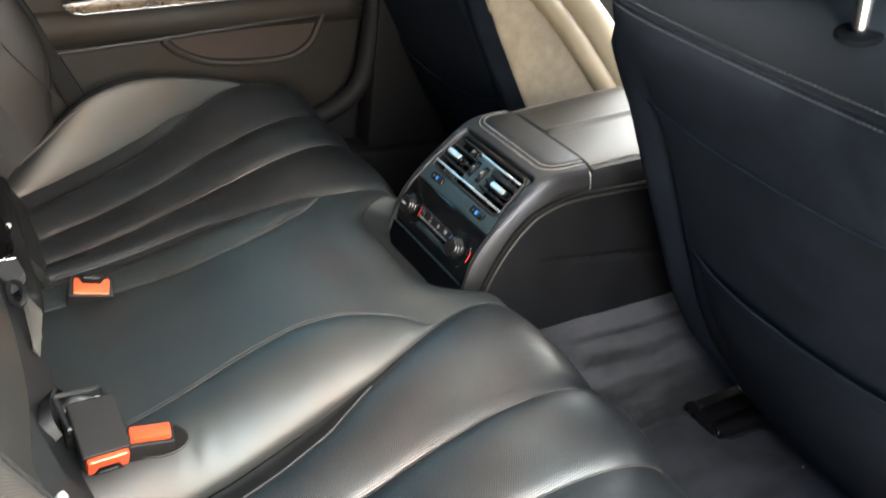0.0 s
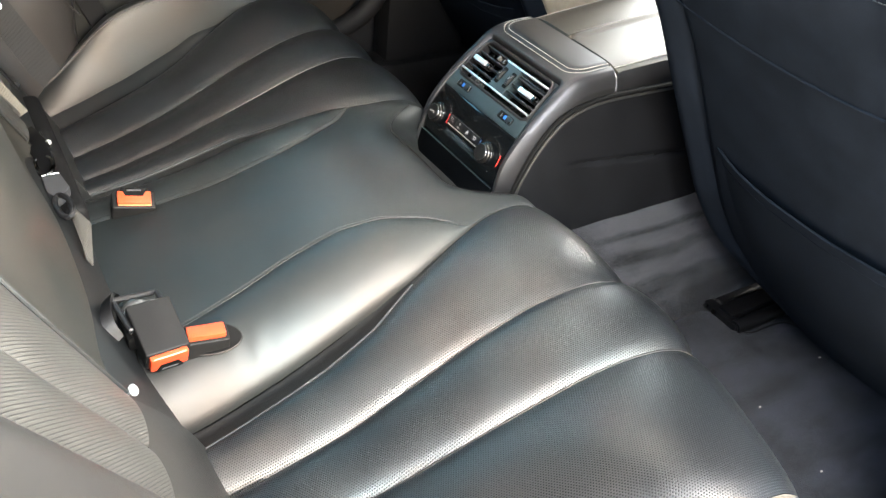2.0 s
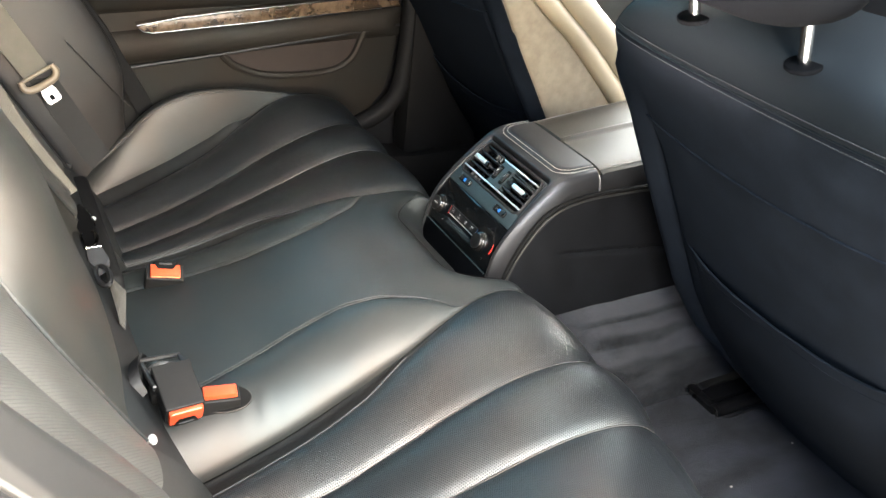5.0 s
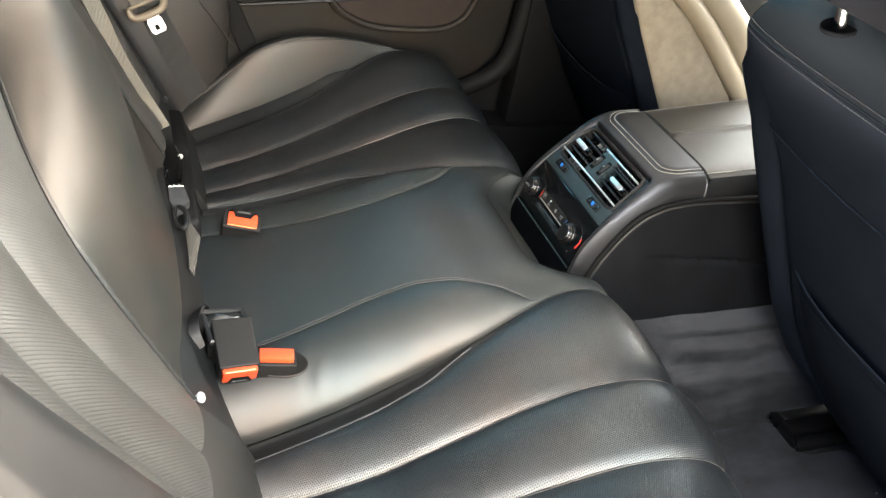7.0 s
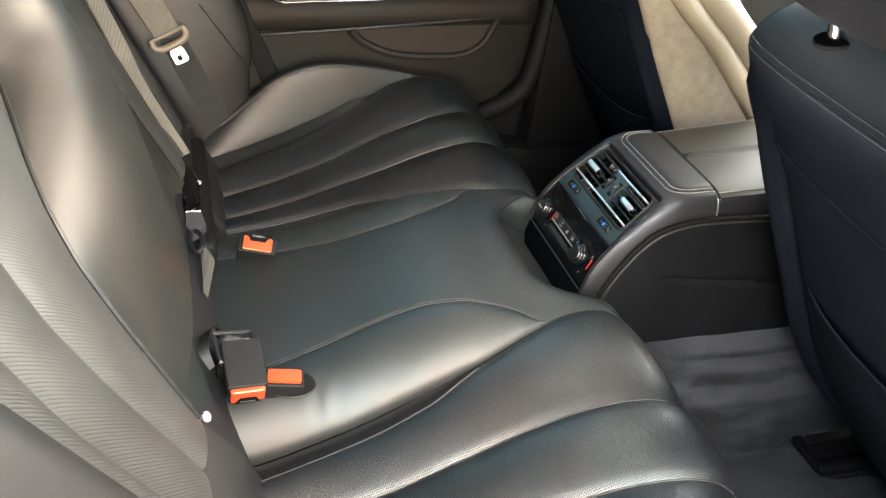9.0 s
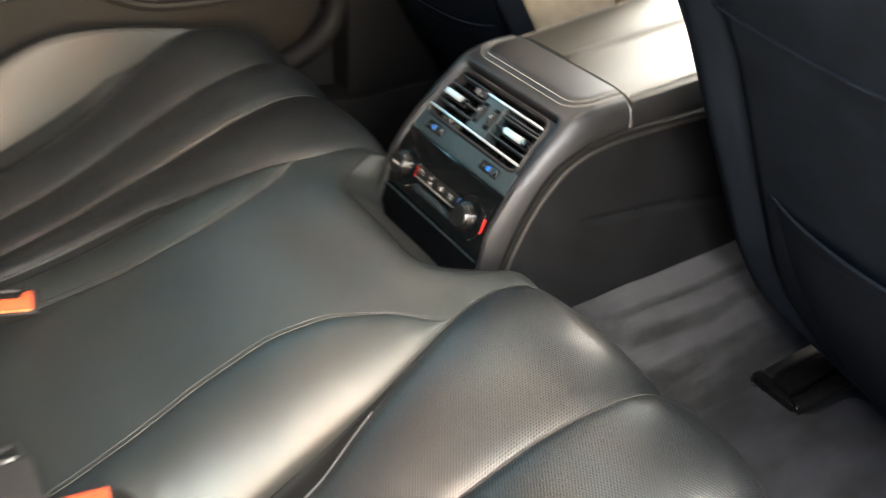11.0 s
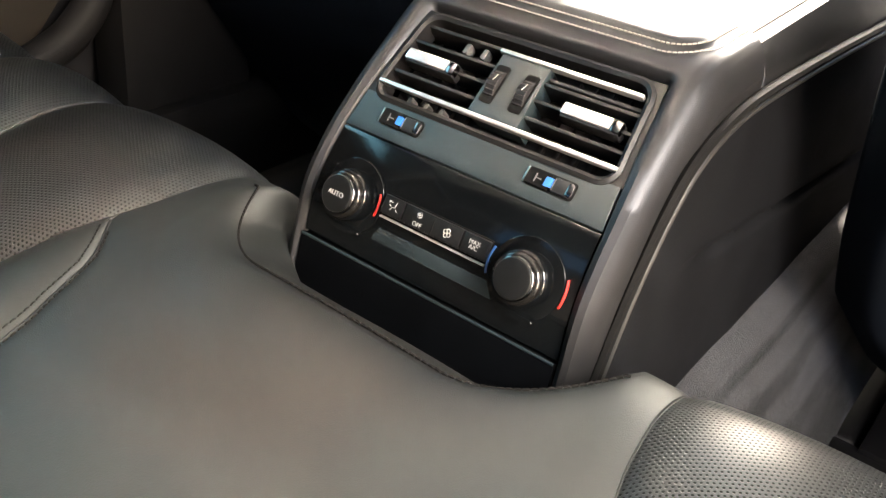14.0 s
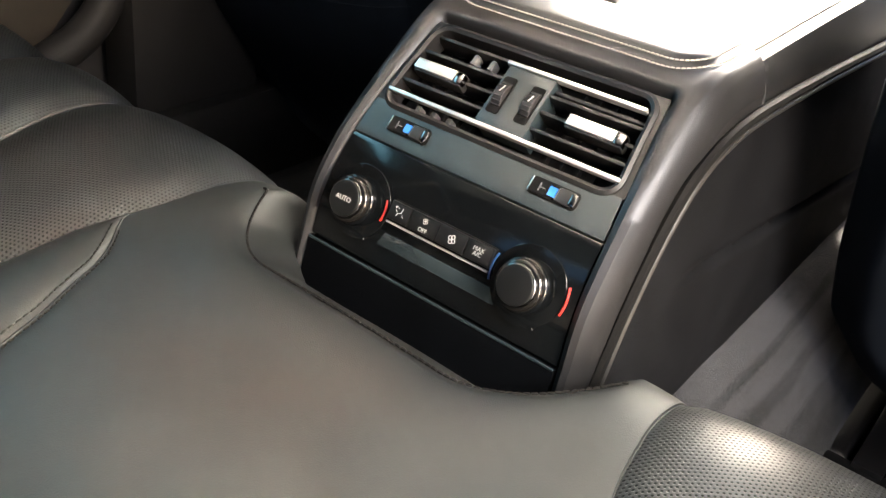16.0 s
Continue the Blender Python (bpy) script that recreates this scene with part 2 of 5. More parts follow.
M_PERF = perforated("perforated_leather", (0.0046, 0.0058, 0.0070), (0.0072, 0.0086, 0.0102), 0.0028, (0, 1))
# highlight on the backrest flutes put into a paler leather
M_PERF_LIT = corded("lit_corded_leather", (0.037, 0.035, 0.031), (0.052, 0.049, 0.043), 0.0033)
M_TINT = tinted_glass("dark_tinted_glass", (0.50, 0.68, 0.70))
M_SEATBACK = plain("charcoal_seat_back_vinyl", (0.0060, 0.0080, 0.0116), 0.8, gloss=0.03, bump=0.3, bump_scale=700)
M_SEATSTITCH = plain("slate_blue_thread", (0.0055, 0.0075, 0.0105), 0.8, spread=0.15)
# sunlight on the far seat's dark flanks, put into paler colours
M_LIT_PANEL = plain("lit_flank_cloth", (0.155, 0.132, 0.096), 0.9, gloss=0.1, spread=0.13, scale=60, bump=0.6, bump_scale=500)
M_LIT_ROLL = leather("lit_flank_leather", (0.20, 0.165, 0.110), (0.24, 0.200, 0.135), rough=(0.5, 0.6))
M_DOOR = leather("door_panel_leather", (0.0046, 0.0042, 0.0035), (0.0070, 0.0062, 0.0051), rough=(0.6, 0.75), gloss=0.26)
M_POCKET = plain("brown_grey_pocket_lining", (0.014, 0.0102, 0.0086), 0.7, gloss=0.2, bump=0.3)
M_CARPET = carpet_material("black_carpet", (0.0030, 0.0032, 0.0040), (0.030, 0.0308, 0.0345), True)
M_MAT = carpet_material("black_mat_pile", (0.0022, 0.0024, 0.0034), (0.0175, 0.0188, 0.0250), False, 13.0)
M_SIDE = plain("black_console_vinyl", (0.0041, 0.0043, 0.0049), 0.65, gloss=0.035, bump=0.5, bump_scale=900)
M_PLASTIC = plain("black_plastic", (0.006, 0.006, 0.0065), 0.45, gloss=0.3, bump=0.15, bump_scale=1200)
M_MATT = plain("slate_matt_plastic", (0.0068, 0.0120, 0.0140), 0.44, bump=0.15, bump_scale=1500)
M_GLOSS = plain("piano_black_plastic", (0.0018, 0.0022, 0.0026), 0.11, gloss=0.28, spread=0.1)
M_BUTTON = plain("black_button_plastic", (0.0034, 0.0037, 0.0041), 0.42, gloss=0.2, spread=0.1)
M_VANE = plain("grey_vane_plastic", (0.05, 0.05, 0.05), 0.5, spread=0.1)
# near-black that carries the shade of slots, holes and the vent's depth
M_DARK = plain("recess_black", (0.002, 0.002, 0.002), 0.7, gloss=0.08)
M_CHROME = plain("satin_chrome", (0.46, 0.46, 0.455), 0.30, metal=0.75, spread=0.06)
M_ORANGE = plain("orange_button_plastic", (0.33, 0.036, 0.010), 0.4, gloss=0.25, spread=0.08)
M_ORANGE_PALE = plain("pale_orange_glint", (0.50, 0.16, 0.06), 0.4, spread=0.05)
M_STITCH = plain("grey_stitching_thread", (0.23, 0.215, 0.19), 0.8, spread=0.2)
# thread darkened to carry the shade in the stitch puckers
M_HEM = plain("darkened_thread", (0.0035, 0.0033, 0.0032), 0.85, gloss=0.08, spread=0.2)
M_DARKSTITCH = plain("dark_stitching_thread", (0.026, 0.025, 0.024), 0.8, spread=0.2)
M_PRINT = plain("grey_white_print", (0.19, 0.19, 0.19), 0.5, spread=0.03)
M_WHITE = plain("white_print", (0.27, 0.27, 0.265), 0.5, spread=0.03)
M_BLUE = plain("blue_print", (0.01, 0.10, 0.40), 0.4, spread=0.05)
M_DEEPBLUE = plain("deep_blue_print", (0.010, 0.050, 0.150), 0.4, spread=0.05)
M_RED = plain("red_print", (0.30, 0.014, 0.010), 0.4, spread=0.05)
# one belt cloth in two tones: shade and light put into the colour
M_WEB_SHADED = woven("shaded_belt_webbing", (0.0065, 0.006, 0.0056), 0.006, 'X')
M_WEB_LIT = woven("grey_belt_webbing", (0.095, 0.086, 0.067), 0.006, 'X')
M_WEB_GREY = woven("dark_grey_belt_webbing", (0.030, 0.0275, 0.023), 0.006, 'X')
M_WELT = plain("pale_grey_piping", (0.026, 0.025, 0.023), 0.5, spread=0.1)
M_PIPING = plain("glossy_black_piping", (0.020, 0.020, 0.021), 0.35, gloss=0.6, spread=0.1)
M_JAMB = plain("grey_jamb_trim", (0.017, 0.0175, 0.016), 0.55, gloss=0.3, spread=0.15, bump=0.2)
M_BEIGE = plain("beige_plastic", (0.12, 0.095, 0.065), 0.5, spread=0.1)
M_JOINT = plain("grey_joint_strip", (0.024, 0.024, 0.026), 0.5, spread=0.1)
M_TRIM = plain("dark_door_trim", (0.0030, 0.0030, 0.0033), 0.7, gloss=0.15, spread=0.2, bump=0.2)
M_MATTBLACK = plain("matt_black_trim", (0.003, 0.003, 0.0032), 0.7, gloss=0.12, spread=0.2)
M_BLACKCHROME = plain("black_chrome", (0.11, 0.11, 0.115), 0.13, metal=1.0, spread=0.05)
M_DIM = plain("dim_print", (0.06, 0.06, 0.06), 0.5, spread=0.03)
M_SMOKE = plain("smoked_gloss_plastic", (0.0045, 0.0042, 0.0040), 0.16, gloss=0.42, spread=0.1)
M_RAIL = plain("black_rail_plastic", (0.0018, 0.0018, 0.0021), 0.45, gloss=0.14, spread=0.2)
M_SHINE = plain("shiny_black_webbing", (0.012, 0.012, 0.012), 0.32, gloss=0.5, spread=0.2, bump=0.3, bump_scale=900)
M_BUCKLE = plain("matt_black_buckle_plastic", (0.0045, 0.0044, 0.0044), 0.6, gloss=0.16, spread=0.15, bump=0.2, bump_scale=1200)
M_STEEL = plain("bare_steel", (0.75, 0.74, 0.72), 0.3, metal=1.0, spread=0.08)
M_TONGUE = plain("bright_belt_tongue_steel", (0.85, 0.84, 0.82), 0.45, metal=0.35, spread=0.04)
M_BURL = burl_material()
M_LINER = plain("grey_headliner_cloth", (0.26, 0.275, 0.285), 0.95, bump=0.3)
M_GLASS_BUTTON = plain("smoked_lens", (0.012, 0.017, 0.020), 0.15, spread=0.1)
M_GROUND = plain("grey_paving", (0.40, 0.36, 0.31), 0.9, scale=3.0, bump=0.3)


# ---- building helpers ----
ROOT = {}


def thing(name, at, label, category, group="", kind=""):
    """An Empty at the thing's base, in plan units."""
    ob = new(name)
    ob.empty_display_size = 0.02
    ob.location = Vector(at) * UNIT
    ROOT[ob] = Vector(at)
    return tagged(ob, label, category, group, kind)


def mesh_of(name, bm, mat, at, smooth=True, mats=()):
    bmesh.ops.transform(bm, matrix=Matrix.Scale(UNIT, 4) @ Matrix.Translation(-Vector(at)), verts=bm.verts)
    me = bpy.data.meshes.new(name)
    bm.to_mesh(me)
    bm.free()
    me.materials.append(mat)
    for m in mats:
        me.materials.append(m)
    if smooth:
        me.polygons.foreach_set("use_smooth", [True] * len(me.polygons))
        me.set_sharp_from_angle(angle=radians(38))
    return me


def part(name, bm, mat, parent, label="", smooth=True):
    """One mesh, modelled in plan units, as a part of a thing or of another part."""
    at = ROOT[parent]
    ob = new(name, mesh_of(name, bm, mat, at, smooth))
    ob.parent = parent
    ROOT[ob] = at
    return tagged(ob, label)


def solid(name, bm, mat, label, category, kind="", smooth=True, group=""):
    """One mesh that is a thing or a piece of the setting by itself."""
    lo = Vector([min(v.co[i] for v in bm.verts) for i in range(3)])
    hi = Vector([max(v.co[i] for v in bm.verts) for i in range(3)])
    at = Vector(((lo.x + hi.x) / 2, (lo.y + hi.y) / 2, lo.z))
    ob = new(name, mesh_of(name, bm, mat, at, smooth))
    ob.location = at * UNIT
    ROOT[ob] = at
    return tagged(ob, label, category, group, kind)


def table(rows, soft=0.0):
    """A function through (x, value) rows, rounded over a width of soft."""
    xs, ys = [r[0] for r in rows], [r[1] for r in rows]

    def f(x):
        if not soft:
            return float(np.interp(x, xs, ys))
        return sum(float(np.interp(x + soft * k / 3, xs, ys)) * w for k, w in ((-3, 1), (-2, 2), (-1, 3), (0, 4), (1, 3), (2, 2), (3, 1))) / 16
    return f


def smoothstep(a, b, x):
    t = min(1.0, max(0.0, (x - a) / (b - a)))
    return t * t * (3 - 2 * t)


def curve(points, n):
    """n points along a Catmull-Rom curve through the given ones."""
    p = [Vector(q) for q in points]
    p = [p[0] * 2 - p[1], *p, p[-1] * 2 - p[-2]]
    out, spans = [], len(p) - 3
    for i in range(n):
        u = i / (n - 1) * spans
        k = min(int(u), spans - 1)
        t = u - k
        a, b, c, d = p[k:k + 4]
        out.append(0.5 * (2 * b + (c - a) * t + (2 * a - 5 * b + 4 * c - d) * t * t + (3 * b - a - 3 * c + d) * t ** 3))
    return out


def grid(fn, nu, nv, facing=None, bm=None):
    """A sheet of quads from fn(i/nu, j/nv); facing: the way its faces look on the whole."""
    bm = bm or bmesh.new()
    vs = [[bm.verts.new(fn(i / nu, j / nv)) for j in range(nv + 1)] for i in range(nu + 1)]
    fs = []
    for i in range(nu):
        for j in range(nv):
            try:
                fs.append(bm.faces.new((vs[i][j], vs[i + 1][j], vs[i + 1][j + 1], vs[i][j + 1])))
            except ValueError:
                pass
    if facing is not None:
        total = Vector()
        for f in fs:
            f.normal_update()
            total += f.normal * f.calc_area()
        if total.dot(Vector(facing)) < 0:
            bmesh.ops.reverse_faces(bm, faces=fs)
    return bm


def rows_sheet(rows, facing=None, bm=None, closed=False):
    n = len(rows) - 1
    m = len(rows[0]) - 1
    return grid(lambda u, v: rows[round(u * n)][round(v * m)], n, m, facing, bm)


def tube(points, r, n=6, bm=None, caps=True, flat=1.0):
    """A round bar along points; flat squeezes it upright."""
    bm = bm or bmesh.new()
    pts = [Vector(p) for p in points]
    rings, side = [], None
    for i, p in enumerate(pts):
        d = (pts[min(i + 1, len(pts) - 1)] - pts[max(i - 1, 0)]).normalized()
        if side is None:
            side = d.cross(Vector((0, 0, 1)))
            side = side.normalized() if side.length > 0.05 else Vector((1, 0, 0))
        side = (side - d * side.dot(d)).normalized()
        up = side.cross(d)
        rr = r(i / (len(pts) - 1)) if callable(r) else r
        rings.append([bm.verts.new(p + side * math.cos(a) * rr + up * math.sin(a) * rr * flat) for a in (2 * math.pi * k / n for k in range(n))])
    for a, b in zip(rings, rings[1:]):
        for k in range(n):
            bm.faces.new((a[k], a[(k + 1) % n], b[(k + 1) % n], b[k]))
    if caps:
        bm.faces.new(rings[0][::-1])
        bm.faces.new(rings[-1])
    return bm


def box(at, size, bevel=0.0, m=None, bm=None, seg=2):
    """A box with rounded edges; m turns it about its middle."""
    bm = bm or bmesh.new()
    r = bmesh.ops.create_cube(bm, size=1.0)
    vs = r["verts"]
    bmesh.ops.scale(bm, vec=Vector(size), verts=vs)
    if bevel:
        es = list({e for v in vs for e in v.link_edges})
        g = bmesh.ops.bevel(bm, geom=es, offset=bevel, segments=seg, affect='EDGES', profile=0.6)
        vs = list({v for f in g["faces"] for v in f.verts} | {v for v in vs if v.is_valid})
    mat = Matrix.Translation(Vector(at)) @ (m.to_4x4() if m else Matrix.Identity(4))
    bmesh.ops.transform(bm, matrix=mat, verts=vs)
    return bm


def prism(outline, axis, lo, hi, bevel=0.0, bm=None):
    """A slab with the given outline (two coordinates) along axis from lo to hi."""
    own = bmesh.new()
    def p3(a, b, c):
        return {'x': (c, a, b), 'y': (a, c, b), 'z': (a, b, c)}[axis]
    low = [own.verts.new(p3(a, b, lo)) for a, b in outline]
    high = [own.verts.new(p3(a, b, hi)) for a, b in outline]
    own.faces.new(low)
    own.faces.new(high[::-1])
    for i in range(len(low)):
        own.faces.new((low[i], high[i], high[(i + 1) % len(low)], low[(i + 1) % len(low)]))
    bmesh.ops.recalc_face_normals(own, faces=own.faces)
    if bevel:
        es = [e for e in own.edges if len(e.link_faces) == 2 and e.calc_face_angle(0) > 0.5]
        bmesh.ops.bevel(own, geom=es, offset=bevel, segments=2, affect='EDGES', profile=0.6)
    if bm is None:
        return own
    me = bpy.data.meshes.new("joined")
    own.to_mesh(me)
    own.free()
    bm.from_mesh(me)
    bpy.data.meshes.remove(me)
    return bm


def ribbon(points, across, thick=0.0025, bm=None, rows=1):
    """A strap along points; across: half-width vectors (one, or one a point)."""
    bm = bm or bmesh.new()
    pts = [Vector(p) for p in points]
    ac = across if isinstance(across, list) else [Vector(across)] * len(pts)
    rings = []
    for i, p in enumerate(pts):
        d = (pts[min(i + 1, len(pts) - 1)] - pts[max(i - 1, 0)]).normalized()
        n = d.cross(Vector(ac[i])).normalized() * thick / 2
        a = Vector(ac[i])
        rings.append([bm.verts.new(q) for q in (p - a + n, p + a + n, p + a - n, p - a - n)])
    for a, b in zip(rings, rings[1:]):
        for k in range(4):
            bm.faces.new((a[k], a[(k + 1) % 4], b[(k + 1) % 4], b[k]))
    bm.faces.new(rings[0][::-1])
    bm.faces.new(rings[-1])
    bmesh.ops.recalc_face_normals(bm, faces=bm.faces)
    return bm


def stitches(points, pitch=0.0058, length=0.0038, r=0.0008, bm=None):
    """Thread dashes along a line."""
    bm = bm or bmesh.new()
    pts = [Vector(p) for p in points]
    left = 0.0
    for a, b in zip(pts, pts[1:]):
        d = b - a
        L = d.length
        if L < 1e-6:
            continue
        d /= L
        s = left
        while s < L:
            c = a + d * s
            tube([c - d * length / 2, c - d * length * 0.25 + Vector((0, 0, r * 0.5)), c + d * length * 0.25 + Vector((0, 0, r * 0.5)), c + d * length / 2], r, 5, bm)
            s += pitch
        left = s - L
    return bm


def disc(c, normal, r, depth, n=28, bevel=0.0, bm=None):
    """A short cylinder on its base point c along normal."""
    own = bmesh.new()
    bmesh.ops.create_cone(own, cap_ends=True, segments=n, radius1=r, radius2=r, depth=depth)
    if bevel:
        es = [e for e in own.edges if len(e.link_faces) == 2 and e.calc_face_angle(0) > 1.0]
        bmesh.ops.bevel(own, geom=es, offset=bevel, segments=3, affect='EDGES', profile=0.5)
    rot = Vector(normal).to_track_quat('Z', 'Y').to_matrix().to_4x4()
    bmesh.ops.transform(own, matrix=Matrix.Translation(Vector(c) + Vector(normal).normalized() * depth / 2) @ rot, verts=own.verts)
    if bm is None:
        return own
    me = bpy.data.meshes.new("joined")
    own.to_mesh(me)
    own.free()
    bm.from_mesh(me)
    bpy.data.meshes.remove(me)
    return bm


# ---- the car's shell ----
def tunnel(y):
    """Height of the carpet across the car."""
    return table([(-0.80, 0.0), (-0.30, 0.0), (-0.246, 0.012), (-0.222, 0.06), (-0.18, 0.17), (-0.15, 0.212), (-0.12, 0.225), (0.12, 0.225), (0.15, 0.212), (0.18, 0.17), (0.225, 0.06), (0.255, 0.012), (0.30, 0.0), (0.80, 0.0)], 0.012)(y)


def floor_point(u, v):
    x, y = -0.12 + 1.6 * u, -0.78 + 1.56 * v
    z = tunnel(y)
    z += 0.003 * noise.noise(Vector((x * 6, y * 6, 1.7))) + 0.002 * noise.noise(Vector((x * 14, y * 30, 0.3)))
    return Vector((x, y, z))


solid("floor", grid(floor_point, 150, 190, (0, 0, 1)), M_CARPET, "black carpet with brushed streaks over the footwell and tunnel", "carpet", "structure")

solid("ground", grid(lambda u, v: Vector((-40 + 80 * u, -40 + 80 * v, -0.42)), 8, 8, (0, 0, 1)), M_GROUND, "grey paving under the car", "ground", "structure")
# headliner and roof, open towards the windows; unseen, sized to block the sun
solid("ceiling", grid(lambda u, v: Vector((-0.78 + 1.66 * u, -0.79 + 1.56 * v, 1.32 - 0.10 * (2 * v - 1) ** 2 - 0.08 * (2 * u - 0.9) ** 2)), 20, 16, (0, 0, -1)), M_LINER, "grey cloth headliner", "ceiling", "structure")
# unseen black panel, added to darken reflections in the climate panel
solid("dark_header", grid(lambda u, v: Vector((-1.14 + 0.37 * u, -0.79 + 1.56 * v, 1.262 - 0.10 * (2 * v - 1) ** 2)), 4, 12, (0, 0, -1)), M_PLASTIC, "unseen black panel that darkens reflections", "ceiling", "structure")
solid("wall_rear", prism([(-0.80, 0.0), (0.80, 0.0), (0.80, 0.92), (-0.80, 0.92)], 'x', -1.16, -1.10), M_PLASTIC, "black panel behind the rear seat", "wall", "structure")
solid("wall_front", prism([(-0.80, 0.0), (0.80, 0.0), (0.80, 0.80), (-0.80, 0.80)], 'x', 1.48, 1.55), M_PLASTIC, "black panel below the windscreen", "wall", "structure")
# rear screen: shelf, roof edge and unseen broad panels that block light beside it
solid("pillar_rear", prism([(0.48, 0.92), (0.80, 0.92), (0.80, 1.24), (0.44, 1.24)], 'x', -1.16, -1.08), M_PLASTIC, "unseen black panel that blocks light beside the rear screen", "pillar", "structure")
solid("pillar_rear", prism([(-0.80, 0.92), (-0.08, 0.92), (-0.08, 1.24), (-0.80, 1.24)], 'x', -1.16, -1.08), M_PLASTIC, "unseen black panel that blocks light beside the rear screen", "pillar", "structure")
solid("wall_side", prism([(-1.16, 0.0), (1.5, 0.0), (1.5, 0.78), (-1.16, 0.92)], 'y', 0.822, 0.86), M_PLASTIC, "dark body side behind the door panels", "wall", "structure")
# unseen panel, added to keep the sky out of the console's reflections
solid("side_light_block", prism([(-1.14, 0.80), (-0.66, 0.80), (-0.80, 1.22), (-1.14, 1.22)], 'y', 0.775, 0.82, 0.008), M_PLASTIC, "unseen black quarter panel that blocks reflected sky", "pillar", "structure")
# unseen panes, added to tint the daylight that the seats reflect
solid("window_1", prism([(-0.80, 0.80), (0.17, 0.80), (0.14, 1.235), (-0.80, 1.235)], 'y', 0.800, 0.805), M_TINT, "unseen tinted pane in the far rear window opening", "window", "structure", smooth=False)
solid("window_2", prism([(-0.10, 0.90), (0.46, 0.90), (0.46, 1.26), (-0.10, 1.26)], 'x', -1.125, -1.120), M_TINT, "unseen tinted pane in the rear screen opening", "window", "structure", smooth=False)
solid("door_sill", prism([(-0.20, 0.0), (1.5, 0.0), (1.5, 0.16), (0.20, 0.16), (0.02, 0.18), (-0.20, 0.26)], 'y', 0.70, 0.80, 0.02), M_MATTBLACK, "black plastic door sill", "sill", "structure")
solid("pillar_middle", prism([(0.17, 0.15), (0.40, 0.15), (0.33, 0.75), (0.26, 1.25), (0.16, 1.25), (0.19, 0.75)], 'y', 0.72, 0.80, 0.02), M_MATTBLACK, "black plastic middle pillar", "pillar", "structure")
solid("front_door", prism([(0.40, 0.16), (1.48, 0.16), (1.48, 0.80), (0.33, 0.80)], 'y', 0.76, 0.82, 0.02), M_DOOR, "dark front door panel", "door", "structure")


# unseen door and pillar, added to block light from the near front
solid("near_front_door", prism([(0.30, 0.0), (1.48, 0.0), (1.48, 0.78), (0.30, 0.80)], 'y', -0.90, -0.83, 0.02), M_DOOR, "unseen near front door panel that blocks light", "door", "structure")
solid("pillar_near", prism([(0.16, 0.0), (0.36, 0.0), (0.33, 0.75), (0.26, 1.22), (0.18, 1.22), (0.18, 0.75)], 'y', -0.90, -0.82, 0.02), M_PLASTIC, "unseen near middle pillar that blocks light", "pillar", "structure")


